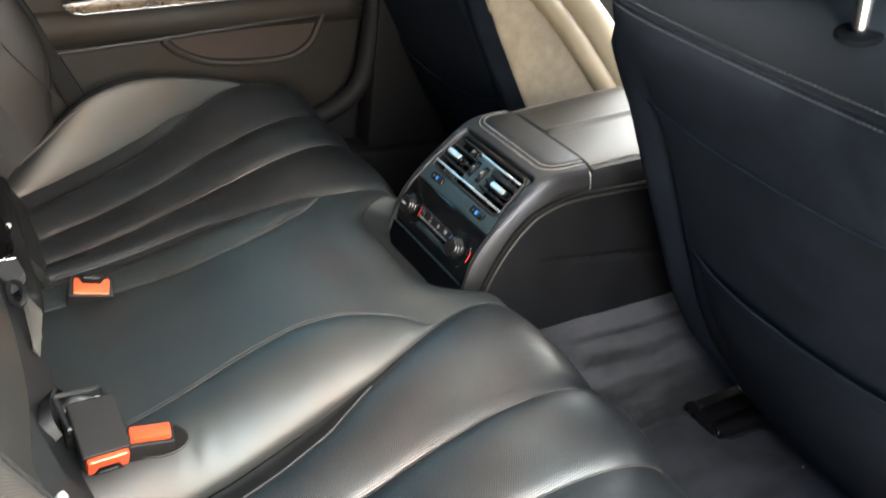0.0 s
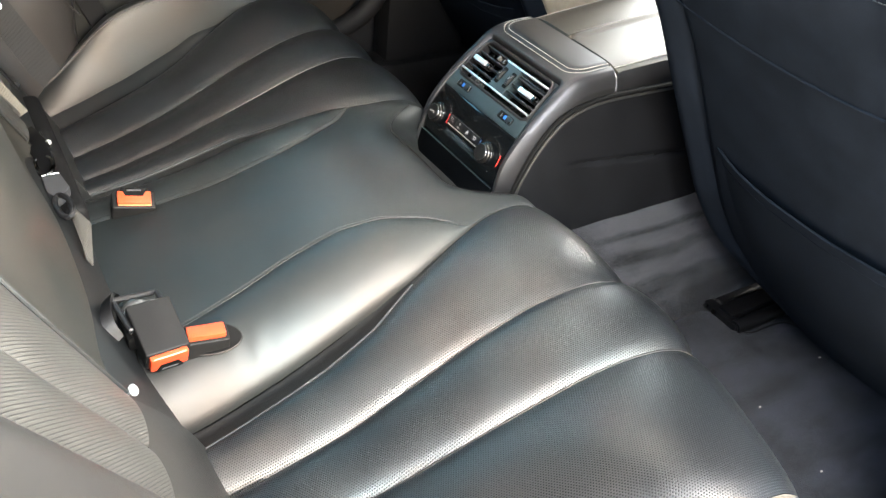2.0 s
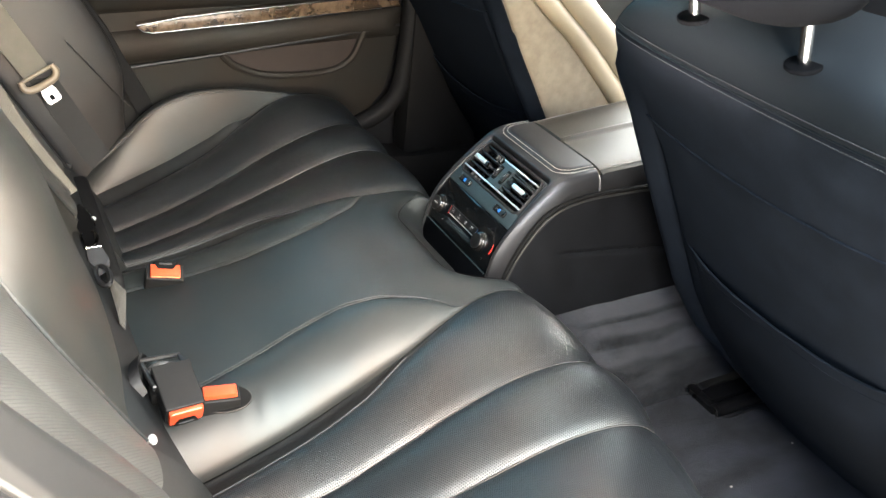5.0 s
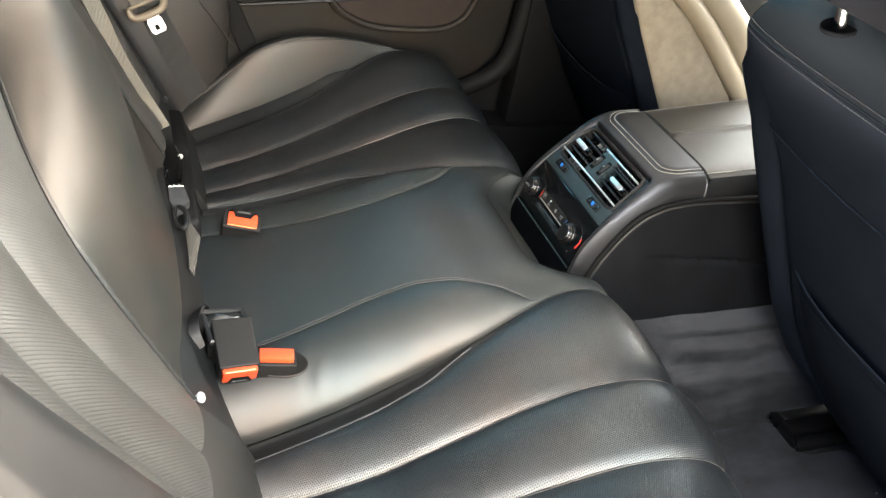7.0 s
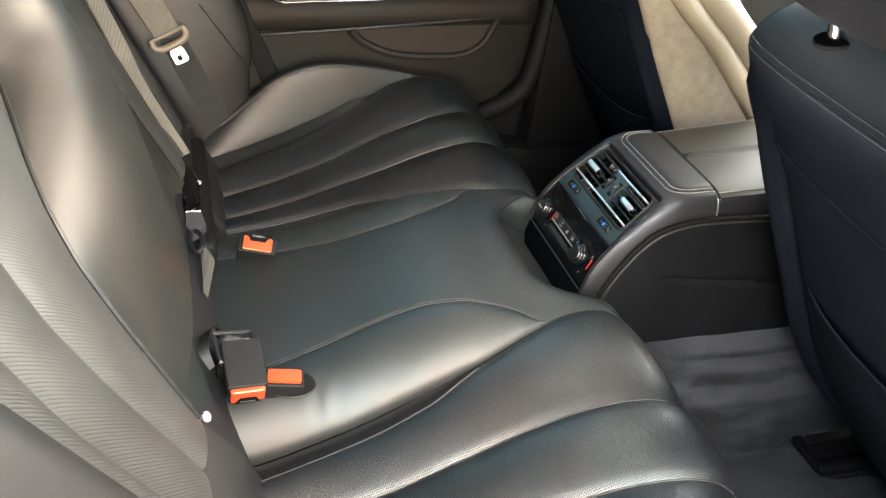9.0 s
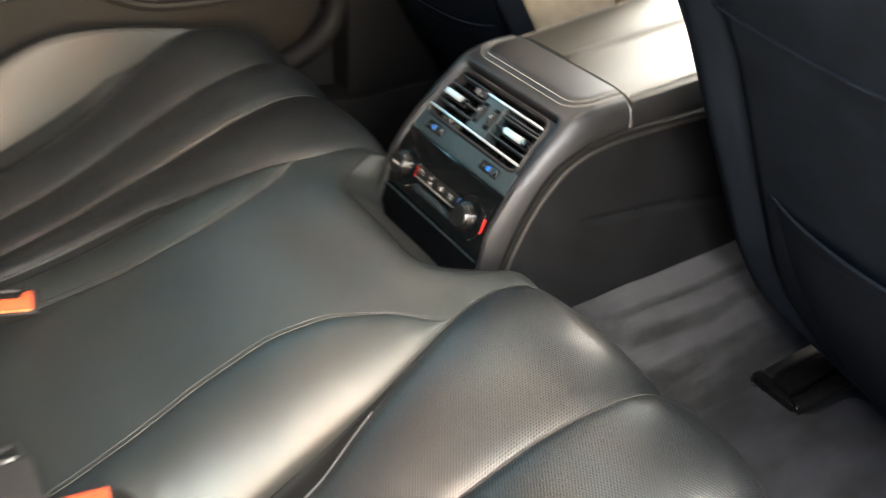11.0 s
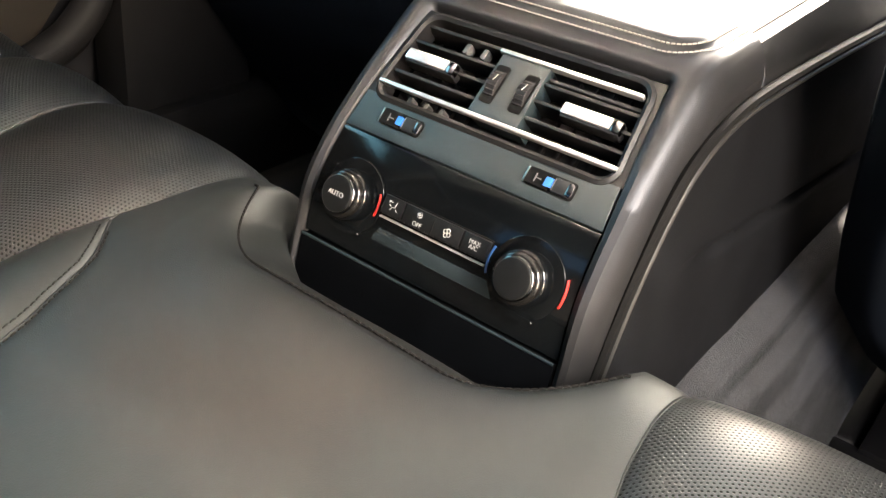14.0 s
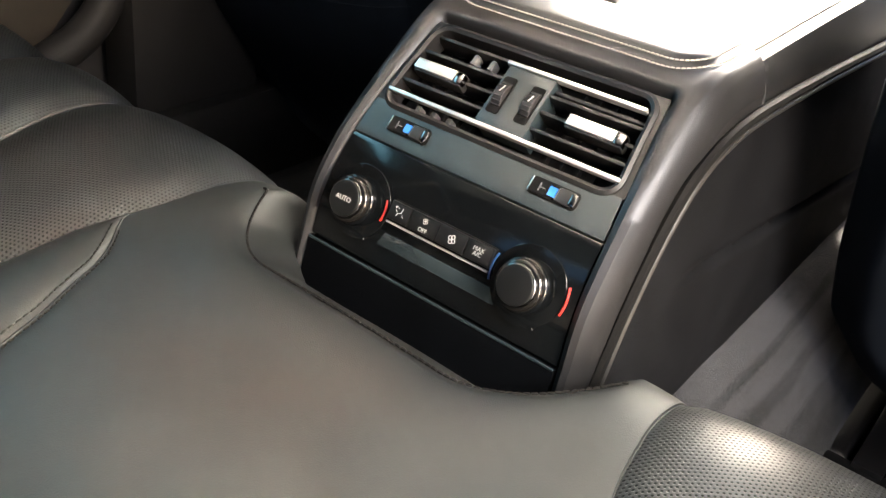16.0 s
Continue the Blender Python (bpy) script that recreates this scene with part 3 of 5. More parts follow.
# ---- far rear door ----
def rear_door():
    door = thing("rear_door", (-0.2, 0.78, 0.2), "closed rear door with grey leather panel, burl wood strip and pocket", "door")
    outline = [(-0.62, 0.20), (0.00, 0.24), (0.08, 0.27), (0.125, 0.32), (0.150, 0.40), (0.165, 0.50), (0.175, 0.62), (0.18, 0.78), (-0.62, 0.80)]
    part("panel", prism(outline, 'y', 0.772, 0.81, 0.012), M_DOOR, door)
    # swollen upper pad above the wood, and the arm pad below it
    def pad(z0, z1, x0, x1, bulge, tilt):
        def f(u, v):
            s = math.sin(math.pi * min(1, max(0, v))) ** 0.6
            e = min(1, u / 0.05) * min(1, (1 - u) / 0.05)
            z = z0 + (z1 - z0) * v + tilt * u
            return Vector((x0 + (x1 - x0) * u, 0.772 - bulge * s * max(0, e) ** 0.5, z))
        return grid(f, 40, 14, (0, -1, 0))
    part("upper_pad", pad(0.575, 0.70, -0.60, 0.17, 0.030, 0.0), M_DOOR, door)
    part("arm_pad", pad(0.455, 0.532, -0.60, 0.165, 0.022, 0.02), M_DOOR, door)
    # black strip stands in for the dark gap between wing and door
    strip = curve([(-0.630, 0, 0.70), (-0.594, 0, 0.611), (-0.560, 0, 0.545), (-0.528, 0, 0.470), (-0.492, 0, 0.388), (-0.470, 0, 0.330)], 24)
    part("gap_strip", prism([(p.x - 0.030, p.z) for p in strip] + [(p.x + 0.014, p.z) for p in strip[::-1]], 'y', 0.748, 0.774, 0.004), M_MATTBLACK, door, "black strip standing in for the dark gap beside the wing")
    # burl strip with bright rims
    top = [(-0.488, 0.553), (-0.40, 0.5635), (-0.30, 0.570), (0.0, 0.585), (0.14, 0.590)]
    low = [(-0.484, 0.545), (-0.474, 0.538), (-0.455, 0.534), (-0.30, 0.540), (0.0, 0.552), (0.15, 0.560)]
    strip = part("wood_strip", prism([*low, *top[::-1]], 'y', 0.742, 0.775, 0.004), M_BURL, door, "glossy brown burl wood strip")
    part("rim", tube([(x, 0.741, z) for x, z in top], 0.0022), M_POST, strip, "thin bright rim")
    part("rim", tube([(x, 0.741, z) for x, z in low], 0.0018), M_POST, strip, "thin bright rim")
    # door pocket: a recessed brown-grey panel with a rounded lip
    lip = [(p.x, p.y) for p in curve([(-0.300, 0.466, 0), (-0.265, 0.434, 0), (-0.185, 0.405, 0), (-0.045, 0.400, 0), (0.025, 0.428, 0), (0.060, 0.495, 0)], 30)]
    pocket = part("pocket", prism([*lip, (-0.1, 0.483)], 'y', 0.764, 0.775), M_POCKET, door, "brown-grey lined door pocket")
    part("pocket_lip", tube([(a, 0.757, b) for a, b in lip], 0.009, 8), M_DOOR, pocket)
    part("pocket_edge", tube([(-0.52, 0.760, 0.452), (-0.30, 0.755, 0.468), (0.06, 0.755, 0.497), (0.16, 0.76, 0.505)], 0.004, 6), M_PLASTIC, pocket)
    # rounded weather strip round the front lower corner
    seal = curve([(0.195, 0.76, 0.70), (0.188, 0.755, 0.53), (0.178, 0.752, 0.42), (0.162, 0.750, 0.335), (0.125, 0.749, 0.288), (0.070, 0.748, 0.260), (-0.03, 0.745, 0.230), (-0.2, 0.742, 0.21)], 50)
    part("weather_strip", tube(seal, 0.024, 12), M_TRIM, door, "rounded black rubber door seal")
    part("window_ledge", box((-0.22, 0.785, 0.80), (0.82, 0.05, 0.03), 0.008), M_PLASTIC, door)
    return door


rear_door()


# ---- rear bench ----
CUSHION = curve([(-0.73, 0, 0.190), (-0.66, 0, 0.196), (-0.60, 0, 0.206), (-0.53, 0, 0.222), (-0.45, 0, 0.246), (-0.36, 0, 0.280), (-0.27, 0, 0.312), (-0.18, 0, 0.337), (-0.11, 0, 0.346), (-0.065, 0, 0.342), (-0.035, 0, 0.328), (-0.014, 0, 0.304), (-0.004, 0, 0.265), (-0.004, 0, 0.19), (-0.02, 0, 0.08)], 110)

Y_TEE = table([(-0.73, 0.288), (-0.63, 0.282), (-0.53, 0.272), (-0.41, 0.258), (-0.33, 0.250), (-0.275, 0.243), (-0.20, 0.222), (-0.14, 0.202), (-0.09, 0.195), (-0.05, 0.195), (0.0, 0.198)], 0.02)
Y_IN = table([(-0.73, 0.335), (-0.63, 0.328), (-0.54, 0.317), (-0.44, 0.306), (-0.366, 0.292), (-0.319, 0.270), (-0.275, 0.251), (-0.20, 0.223), (-0.14, 0.203), (-0.09, 0.196), (-0.05, 0.196), (0.0, 0.199)], 0.015)
Y_ONE = table([(-0.73, 0.400), (-0.45, 0.402), (-0.36, 0.398), (-0.27, 0.394), (-0.177, 0.396), (-0.11, 0.402), (0.0, 0.408)], 0.03)
Y_TWO = table([(-0.73, 0.485), (-0.45, 0.508), (-0.30, 0.524), (-0.16, 0.540), (-0.05, 0.556), (0.0, 0.560)], 0.03)
Y_OUT = table([(-0.73, 0.575), (-0.63, 0.583), (-0.52, 0.607), (-0.376, 0.635), (-0.28, 0.672), (-0.20, 0.702), (-0.10, 0.712), (0.0, 0.712)], 0.02)
Y_BOL = table([(-0.73, 0.612), (-0.63, 0.624), (-0.52, 0.653), (-0.376, 0.674), (-0.28, 0.688), (-0.20, 0.703), (-0.10, 0.713), (0.0, 0.713)], 0.02)
Y_RIM = table([(-0.73, 0.690), (-0.5, 0.700), (-0.3, 0.705), (-0.16, 0.712), (0.0, 0.716)], 0.02)
Y_END = table([(-0.73, 0.755), (0.0, 0.755)])
Y_MID = table([(-0.73, 0.170), (-0.60, 0.157), (-0.50, 0.140), (-0.42, 0.126), (-0.33, 0.122), (-0.26, 0.136), (-0.22, 0.160), (-0.20, 0.178), (-0.17, 0.211), (-0.14, 0.2015), (-0.09, 0.1945), (-0.05, 0.1945), (0.0, 0.1975)], 0.012)
H_MID = table([(-0.73, 0.055), (-0.60, 0.054), (-0.42, 0.048), (-0.33, 0.043), (-0.26, 0.030), (-0.20, 0.011), (-0.17, 0.004), (0.0, 0.0)], 0.03)
H_BOL = table([(-0.73, 0.020), (-0.65, 0.035), (-0.543, 0.085), (-0.444, 0.133), (-0.343, 0.128), (-0.238, 0.077), (-0.16, 0.028), (-0.08, 0.012), (0.0, 0.0)], 0.05)
H_ONE = table([(-0.73, -0.016), (-0.45, -0.016), (-0.30, -0.011), (-0.20, -0.004), (-0.12, 0.0), (0.0, 0.0)], 0.04)
H_OUT = table([(-0.73, 0.0), (-0.35, 0.0), (-0.28, 0.010), (-0.20, 0.022), (-0.16, 0.026), (-0.08, 0.012), (0.0, 0.0)], 0.04)


H_GUS = table([(-0.73, -0.016), (-0.40, -0.014), (-0.30, -0.006), (-0.25, 0.0), (0.0, 0.0)], 0.03)


def zero(x):
    return 0.0


def notch(y):
    """How far back the cushion's front is at y: it is cut out round the console."""
    s = min(1.0, max(0.0, (abs(y) - 0.080) / 0.085))
    return -0.077 * (1 - s * s)


def cushion_at(i, y, h):
    """The cushion's surface at its i-th profile row and y, raised by h."""
    p = CUSHION[i]
    d = CUSHION[min(i + 1, len(CUSHION) - 1)] - CUSHION[max(i - 1, 0)]
    n = Vector((-d.z, 0, d.x)).normalized()
    x = p.x
    x += notch(y) * min(1.0, max(0.0, (x + 0.30) / 0.235))
    x -= 0.075 * smoothstep(0.45, 0.85, -y) * smoothstep(-0.40, -0.08, p.x)
    # puckers beside the small buckle's hole
    h += 0.0024 * math.sin((x - 0.35 * y) * 190) * math.exp(-((x + 0.512) / 0.028) ** 2 - ((y + 0.236) / 0.028) ** 2)
    h += 0.0025 * math.exp(-((abs(y) - 0.180) / 0.032) ** 2) * smoothstep(-0.16, -0.08, p.x) * (1 - smoothstep(-0.05, -0.01, p.x))
    fade = 1.0 if p.x < -0.06 else max(0.25, 1 - (0.346 - p.z) / 0.1) if i > 60 else 1.0
    lip = 0.012 * notch(y) / 0.077 * smoothstep(-0.085, -0.030, p.x)
    return Vector((x, y, p.z + lip)) + n * h * fade


def cushion_panel(bench, name, lo, hi, h_lo, h_hi, pillow, nv, mat, sign, rise=None, label=""):
    rows = []
    for i, p in enumerate(CUSHION):
        a, b = lo(p.x), hi(p.x)
        w = abs(b - a)
        amp = pillow * min(1.0, w / 0.05)
        row = []
        for j in range(-1, nv + 2):
            s = min(1.0, max(0.0, j / nv))
            k = rise(s) if rise else s * s * (3 - 2 * s)
            h = h_lo(p.x) + (h_hi(p.x) - h_lo(p.x)) * k + amp * (1 - (2 * s - 1) ** 2) ** 0.65
            if j in (-1, nv + 1):
                h -= 0.012
            y = a + (b - a) * s
            wave = 0.0012 * noise.noise(Vector((p.x * 14, sign * y * 14, 2.0)))
            row.append(cushion_at(i, sign * y, h + wave))
        rows.append(row)
    return part(name, rows_sheet(rows, (-0.3, 0, 1)), mat, bench, label)


def seam_line(line, h, sign, x0=-0.73, x1=0.01, off=0.0):
    return [cushion_at(i, sign * (line(p.x) + off), h(p.x)) for i, p in enumerate(CUSHION) if x0 <= p.x <= x1 and (i < 100)]


def outer(line, sign):
    """The near cushion's outer seams, moved out to fit the camera's view."""
    return (lambda x: line(x) + 0.045 * smoothstep(-0.48, -0.24, x) + 0.03 * smoothstep(-0.20, -0.09, x)) if sign < 0 else line


def rear_bench():
    bench = thing("rear_bench_seat", (-0.4, 0, 0.0), "black leather rear bench with perforated fluted cushions and backrest", "car seat")
    part("seat_base", prism([(-0.78, 0.02), (-0.05, 0.02), (-0.03, 0.16), (-0.78, 0.16)], 'y', -0.74, 0.74, 0.01), M_PLASTIC, bench)
    for s in (-1, 1):
        # the near bolster is dropped and its leather darkened, to look shaded
        h_bol = H_BOL if s > 0 else (lambda x: H_BOL(x) - 0.20 * smoothstep(-0.40, -0.22, x))
        foot = (lambda x: H_OUT(x) + 0.016 * (1 - smoothstep(-0.32, -0.24, x))) if s > 0 else H_OUT
        cushion_panel(bench, "centre_bolster", Y_TEE, Y_MID, zero, H_MID, 0.010, 22, M_LEATHER, s, rise=lambda t: 1 - (1 - t) ** 2.6, label="smooth black leather bolster beside the middle seat")
        # gussets in the darkened leather, for the shade between bolster and flutes
        cushion_panel(bench, "gusset", Y_TEE, Y_IN, H_GUS, zero, -0.004, 8, M_SHADED, s, label="sunken leather gusset, colour darkened for shade")
        cushion_panel(bench, "flute", Y_IN, Y_ONE, zero, H_ONE, 0.016, 16, M_PERF, s, label="perforated black leather seat flute")
        cushion_panel(bench, "flute", Y_ONE, Y_TWO, H_ONE, H_ONE, 0.017, 16, M_PERF, s, label="perforated black leather seat flute")
        cushion_panel(bench, "flute", Y_TWO, outer(Y_OUT, s), H_ONE, H_OUT, 0.017, 16, M_PERF, s, label="perforated black leather seat flute")
        cushion_panel(bench, "gusset", outer(Y_OUT, s), outer(Y_BOL, s), H_OUT, foot, -0.003, 6, M_SHADED, s, label="sunken leather gusset, colour darkened for shade")
        cushion_panel(bench, "side_bolster", outer(Y_BOL, s), outer(Y_RIM, s), foot, h_bol, 0.008, 16, M_LEATHER if s > 0 else M_SHADED, s, rise=lambda t: math.sin(t * math.pi / 2) ** 0.9, label="raised smooth leather side bolster")
        cushion_panel(bench, "side_facing", outer(Y_RIM, s), outer(Y_END, s), h_bol, lambda x: h_bol(x) - 0.03, 0.006, 8, M_LEATHER if s > 0 else M_SHADED, s)
        part("piping", tube([p + Vector((0, 0, 0.001)) for p in seam_line(Y_IN, zero, s, -0.70, -0.285)], 0.0024, 8), M_PIPING, bench)
        part("piping", tube([p + Vector((0, 0, 0.001)) for p in seam_line(outer(Y_OUT, s), H_OUT, s, -0.70, -0.275)], 0.0024, 8), M_PIPING, bench)
        # paler tubes stand in for light caught along the flute seams
        for line, h in ((Y_ONE, H_ONE), (Y_TWO, H_ONE)):
            part("seam", tube([p + Vector((0, 0, 0.0015)) for p in seam_line(line, h, s, -0.70, -0.01, 0.0015)], 0.0014, 6), M_LEATHER_SOFT, bench)
        def beside(o):
            def h(x):
                w = Y_TEE(x) - Y_MID(x) if o > 0 else 2 * Y_MID(x)
                t = min(0.5, abs(o) / max(0.01, abs(w)))
                return H_MID(x) + (0.010 * min(1.0, abs(w) / 0.05) if o > 0 else 0.006) * (1 - (1 - 2 * t) ** 2) ** 0.65 + 0.0012
            return seam_line(Y_MID, h, s, -0.66, -0.185, o)
        bm = bmesh.new()
        for o in (-0.0042, 0.0042):
            stitches(beside(o), 0.0058, 0.0038, 0.0006, bm=bm)
        part("stitching", bm, M_DARKSTITCH if s < 0 else M_HEM, bench, "double row of grey stitching")
        part("seam", tube(seam_line(Y_MID, lambda x: H_MID(x) + 0.0006, s, -0.68, -0.168), 0.0011, 6), M_SHADED, bench)
        y_bol, y_rim = outer(Y_BOL, s), outer(Y_RIM, s)
        face_y = lambda x, t: y_bol(x) + (y_rim(x) - y_bol(x)) * t
        face_h = lambda x, t: foot(x) + (h_bol(x) - foot(x)) * math.sin(t * math.pi / 2) ** 0.9 + 0.008 * min(1.0, abs(y_rim(x) - y_bol(x)) / 0.05) * (1 - (2 * t - 1) ** 2) ** 0.65
        bm = bmesh.new()
        for t in (0.66, 0.78):
            stitches(seam_line(lambda x: face_y(x, t), lambda x: face_h(x, t) + 0.0012, s, -0.66, -0.16), 0.0062, 0.0044, 0.0008, bm=bm)
        part("stitching", bm, M_DARKSTITCH, bench, "double row of grey stitching")
        part("seam", tube(seam_line(lambda x: face_y(x, 0.72), lambda x: face_h(x, 0.72) + 0.0006, s, -0.68, -0.15), 0.0016, 6), M_LEATHER_SOFT, bench)
    cushion_panel(bench, "middle_seat", lambda x: -Y_MID(x), Y_MID, H_MID, H_MID, 0.006, 96, M_LEATHER, 1, label="smooth black leather middle seat")
    # stitched hem round the console
    row = min(range(len(CUSHION)), key=lambda i: abs(CUSHION[i].x + 0.072) + (CUSHION[i].z < 0.3))
    hem = [cushion_at(row, y, 0.0028 + 0.0058 * (1 - (y / 0.2) ** 2)) for y in (0.170 * math.sin(a) for a in np.linspace(-1.34, 1.50, 135))]
    part("stitching", stitches(hem, 0.0050, 0.0037, 0.0010), M_HEM, bench, "stitching round the console notch, darkened for its puckers")
    # black block stands in for shade in the crevice behind the cushion
    part("crevice_block", box((-0.668, 0.355, 0.276), (0.040, 0.43, 0.050), 0.018, seg=4), M_MATTBLACK, bench, "black block standing in for the dark crevice")
    backrest(bench)
    return bench


# backrest: a leaning sheet with its own seams
def back_at(y, z, h):
    x = -0.65 - 0.5 * (z - 0.23)
    return Vector((x, y, z)) + Vector((0.894, 0, 0.447)) * h


B_IN = table([(0.15, 0.325), (0.35, 0.322), (0.50, 0.312), (0.57, 0.300), (0.63, 0.266), (0.67, 0.222), (0.705, 0.165), (0.74, 0.12), (0.95, 0.10)], 0.02)
B_ONE = table([(0.15, 0.400), (0.36, 0.412), (0.50, 0.438), (0.61, 0.445), (0.67, 0.430), (0.95, 0.33)], 0.03)
B_TWO = table([(0.15, 0.490), (0.41, 0.522), (0.57, 0.552), (0.66, 0.550), (0.95, 0.46)], 0.03)
B_OUT = table([(0.15, 0.575), (0.47, 0.592), (0.60, 0.612), (0.95, 0.60)], 0.03)
B_END = table([(0.15, 0.735), (0.95, 0.725)])
B_OUT_NEAR = table([(0.15, 0.545), (0.30, 0.550), (0.415, 0.562), (0.572, 0.604), (0.72, 0.640), (0.95, 0.665)], 0.03)
B_END_NEAR = table([(0.15, 0.755), (0.40, 0.785), (0.60, 0.815), (0.80, 0.838), (0.95, 0.842)], 0.03)


# how far each side wing stands forward of the backrest
WING = {1: table([(0.15, 0.09), (0.28, 0.150), (0.36, 0.208), (0.43, 0.222), (0.95, 0.222)], 0.03), -1: table([(0.15, 0.085), (0.40, 0.095), (0.60, 0.092), (0.80, 0.085), (0.95, 0.06)], 0.05)}


def back_panel(bench, name, lo, hi, height, nv, mat, z0=0.15, z1=0.95, nz=60, label=""):
    rows = []
    for i in range(nz + 1):
        z = z0 + (z1 - z0) * i / nz
        a, b = lo(z), hi(z)
        row = []
        for j in range(-1, nv + 2):
            s = min(1.0, max(0.0, j / nv))
            row.append(back_at(a + (b - a) * s, z, height(s, z) - (0.012 if j in (-1, nv + 1) else 0.0)))
        rows.append(row)
    return part(name, rows_sheet(rows, (1, 0, 0.4)), mat, bench, label)


def backrest(bench):
    mid_h = lambda s, z: -0.022 * smoothstep(0.80, 0.45, z) * (1 - abs(2 * s - 1) ** 8) + 0.072 * math.sin(math.pi * s) ** 0.8 * smoothstep(0.25, 0.60, z) * (1 - 0.35 * smoothstep(0.60, 0.95, s) * (1 - smoothstep(0.42, 0.62, z))) + 0.010 * math.sin(math.pi * s)
    # foot of the backrest in darkened leather, for shade at the crease
    back_panel(bench, "lower_roll", lambda z: -0.322, lambda z: 0.322, lambda s, z: -0.013 + 0.016 * math.sin(math.pi * min(1, max(0, (z - 0.13) / 0.21))), 40, M_SHADED, 0.13, 0.338, 16)
    back_panel(bench, "middle_backrest", lambda z: -B_IN(z), B_IN, mid_h, 40, M_BACK_LIT, 0.315, label="smooth bulging leather middle backrest")
    pill = lambda amp: (lambda s, z: amp * (1 - (2 * s - 1) ** 2) ** 0.65)
    for sg in (-1, 1):
        b_out, b_end = (B_OUT, B_END) if sg > 0 else (B_OUT_NEAR, B_END_NEAR)
        wing = lambda s, z: WING[sg](z) * (smoothstep(0.42, 0.97, s) if sg > 0 else math.sin(math.pi / 2 * min(1.0, s / 0.6)))
        f = lambda line: (lambda z: sg * line(z))
        back_panel(bench, "lower_roll", f(table([(0.1, 0.322), (0.4, 0.322)])), f(table([(0.1, 0.60), (0.4, 0.60)])), lambda s, z: 0.016 * math.sin(math.pi * min(1, max(0, (z - 0.13) / 0.20))), 16, M_LEATHER, 0.13, 0.328, 14)
        back_panel(bench, "back_flute", f(B_IN), f(B_ONE), pill(0.009), 12, M_PERF_LIT, 0.33, label="perforated leather backrest flute")
        back_panel(bench, "back_flute", f(B_ONE), f(B_TWO), pill(0.010), 12, M_PERF_LIT, 0.33, label="perforated leather backrest flute")
        back_panel(bench, "back_flute", f(B_TWO), f(b_out), pill(0.009), 12, M_PERF_LIT, 0.33, label="perforated leather backrest flute")
        # wings take the paler soft leather for the light they catch
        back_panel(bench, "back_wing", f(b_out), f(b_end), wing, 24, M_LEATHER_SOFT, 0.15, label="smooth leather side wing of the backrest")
        part("welt", tube([back_at(sg * b_out(z), z, 0.006) for z in np.linspace(0.30, 0.94, 50)], 0.0050, 8), M_MATTBLACK, bench, "black welt beside the wing")
        # outer cheek of the wing
        rows = []
        for i in range(31):
            z = 0.15 + 0.8 * i / 30
            y = sg * b_end(z)
            h = WING[sg](z)
            rows.append([back_at(y, z, h), back_at(y + sg * 0.006, z, h - 0.002), back_at(y + sg * 0.012, z, h - 0.015), back_at(y + sg * 0.012, z, 0.0)])
        part("wing_cheek", rows_sheet(rows, (0, sg, 0)), M_MATTBLACK, bench)
        if sg > 0:
            part("seam", tube(curve([(-0.640, 0.694, 0.545), (-0.600, 0.696, 0.488), (-0.560, 0.698, 0.430), (-0.528, 0.700, 0.386)], 20), 0.0016, 6), M_LEATHER_SOFT, bench)
        part("piping", tube([back_at(sg * B_IN(z), z, 0.003) for z in np.linspace(0.335, 0.93, 50)], 0.0032, 8), M_LEATHER, bench)
        part("piping", tube([back_at(sg * (b_end(z) - 0.004), z, WING[sg](z) + 0.001) for z in np.linspace(0.22, 0.93, 40)], 0.0026, 8), M_MATTBLACK if sg > 0 else M_WELT, bench, "" if sg > 0 else "pale grey edge piping")


rear_bench()


def door_jamb():
    """The trim of the open near doorway, outside the backrest's wing."""
    rows = []
    for z in np.linspace(0.05, 0.95, 30):
        y, h = B_END_NEAR(z) + 0.014, WING[-1](z)
        rows.append([back_at(-y, z, h - 0.030), back_at(-y - 0.02, z, h - 0.014), back_at(-y - 0.07, z, h - 0.012), back_at(-y - 0.13, z, h - 0.03), back_at(-y - 0.14, z, h - 0.10), back_at(-y - 0.14, z, h - 0.20)])
    solid("door_jamb", rows_sheet(rows, (0.4, -0.6, 0.4)), M_JAMB, "grey plastic trim of the near door opening", "trim", "structure")


door_jamb()


# ---- centre console ----
# the rear face is one convex sweep from the foot up over the top
FACE = curve([(-0.0880, 0, 0.215), (-0.0820, 0, 0.250), (-0.0735, 0, 0.290), (-0.0640, 0, 0.330), (-0.0540, 0, 0.367), (-0.0370, 0, 0.3955), (-0.0155, 0, 0.4210), (0.0025, 0, 0.4395), (0.0220, 0, 0.4580), (0.0420, 0, 0.4755), (0.056, 0, 0.4860), (0.072, 0, 0.4935), (0.092, 0, 0.4985), (0.12, 0, 0.5005), (0.1445, 0, 0.5010)], 281)
FACE_X = np.array([p.x for p in FACE])
FACE_Z = np.array([p.z for p in FACE])
FACE_W = np.concatenate([[0.0], np.cumsum(np.hypot(np.diff(FACE_X), np.diff(FACE_Z)))])
FACE_W -= FACE_W[int(np.argmin(abs(FACE_Z - 0.330)))]      # w runs up the face from the climate panel's foot
W_TOP = float(FACE_W[-1])


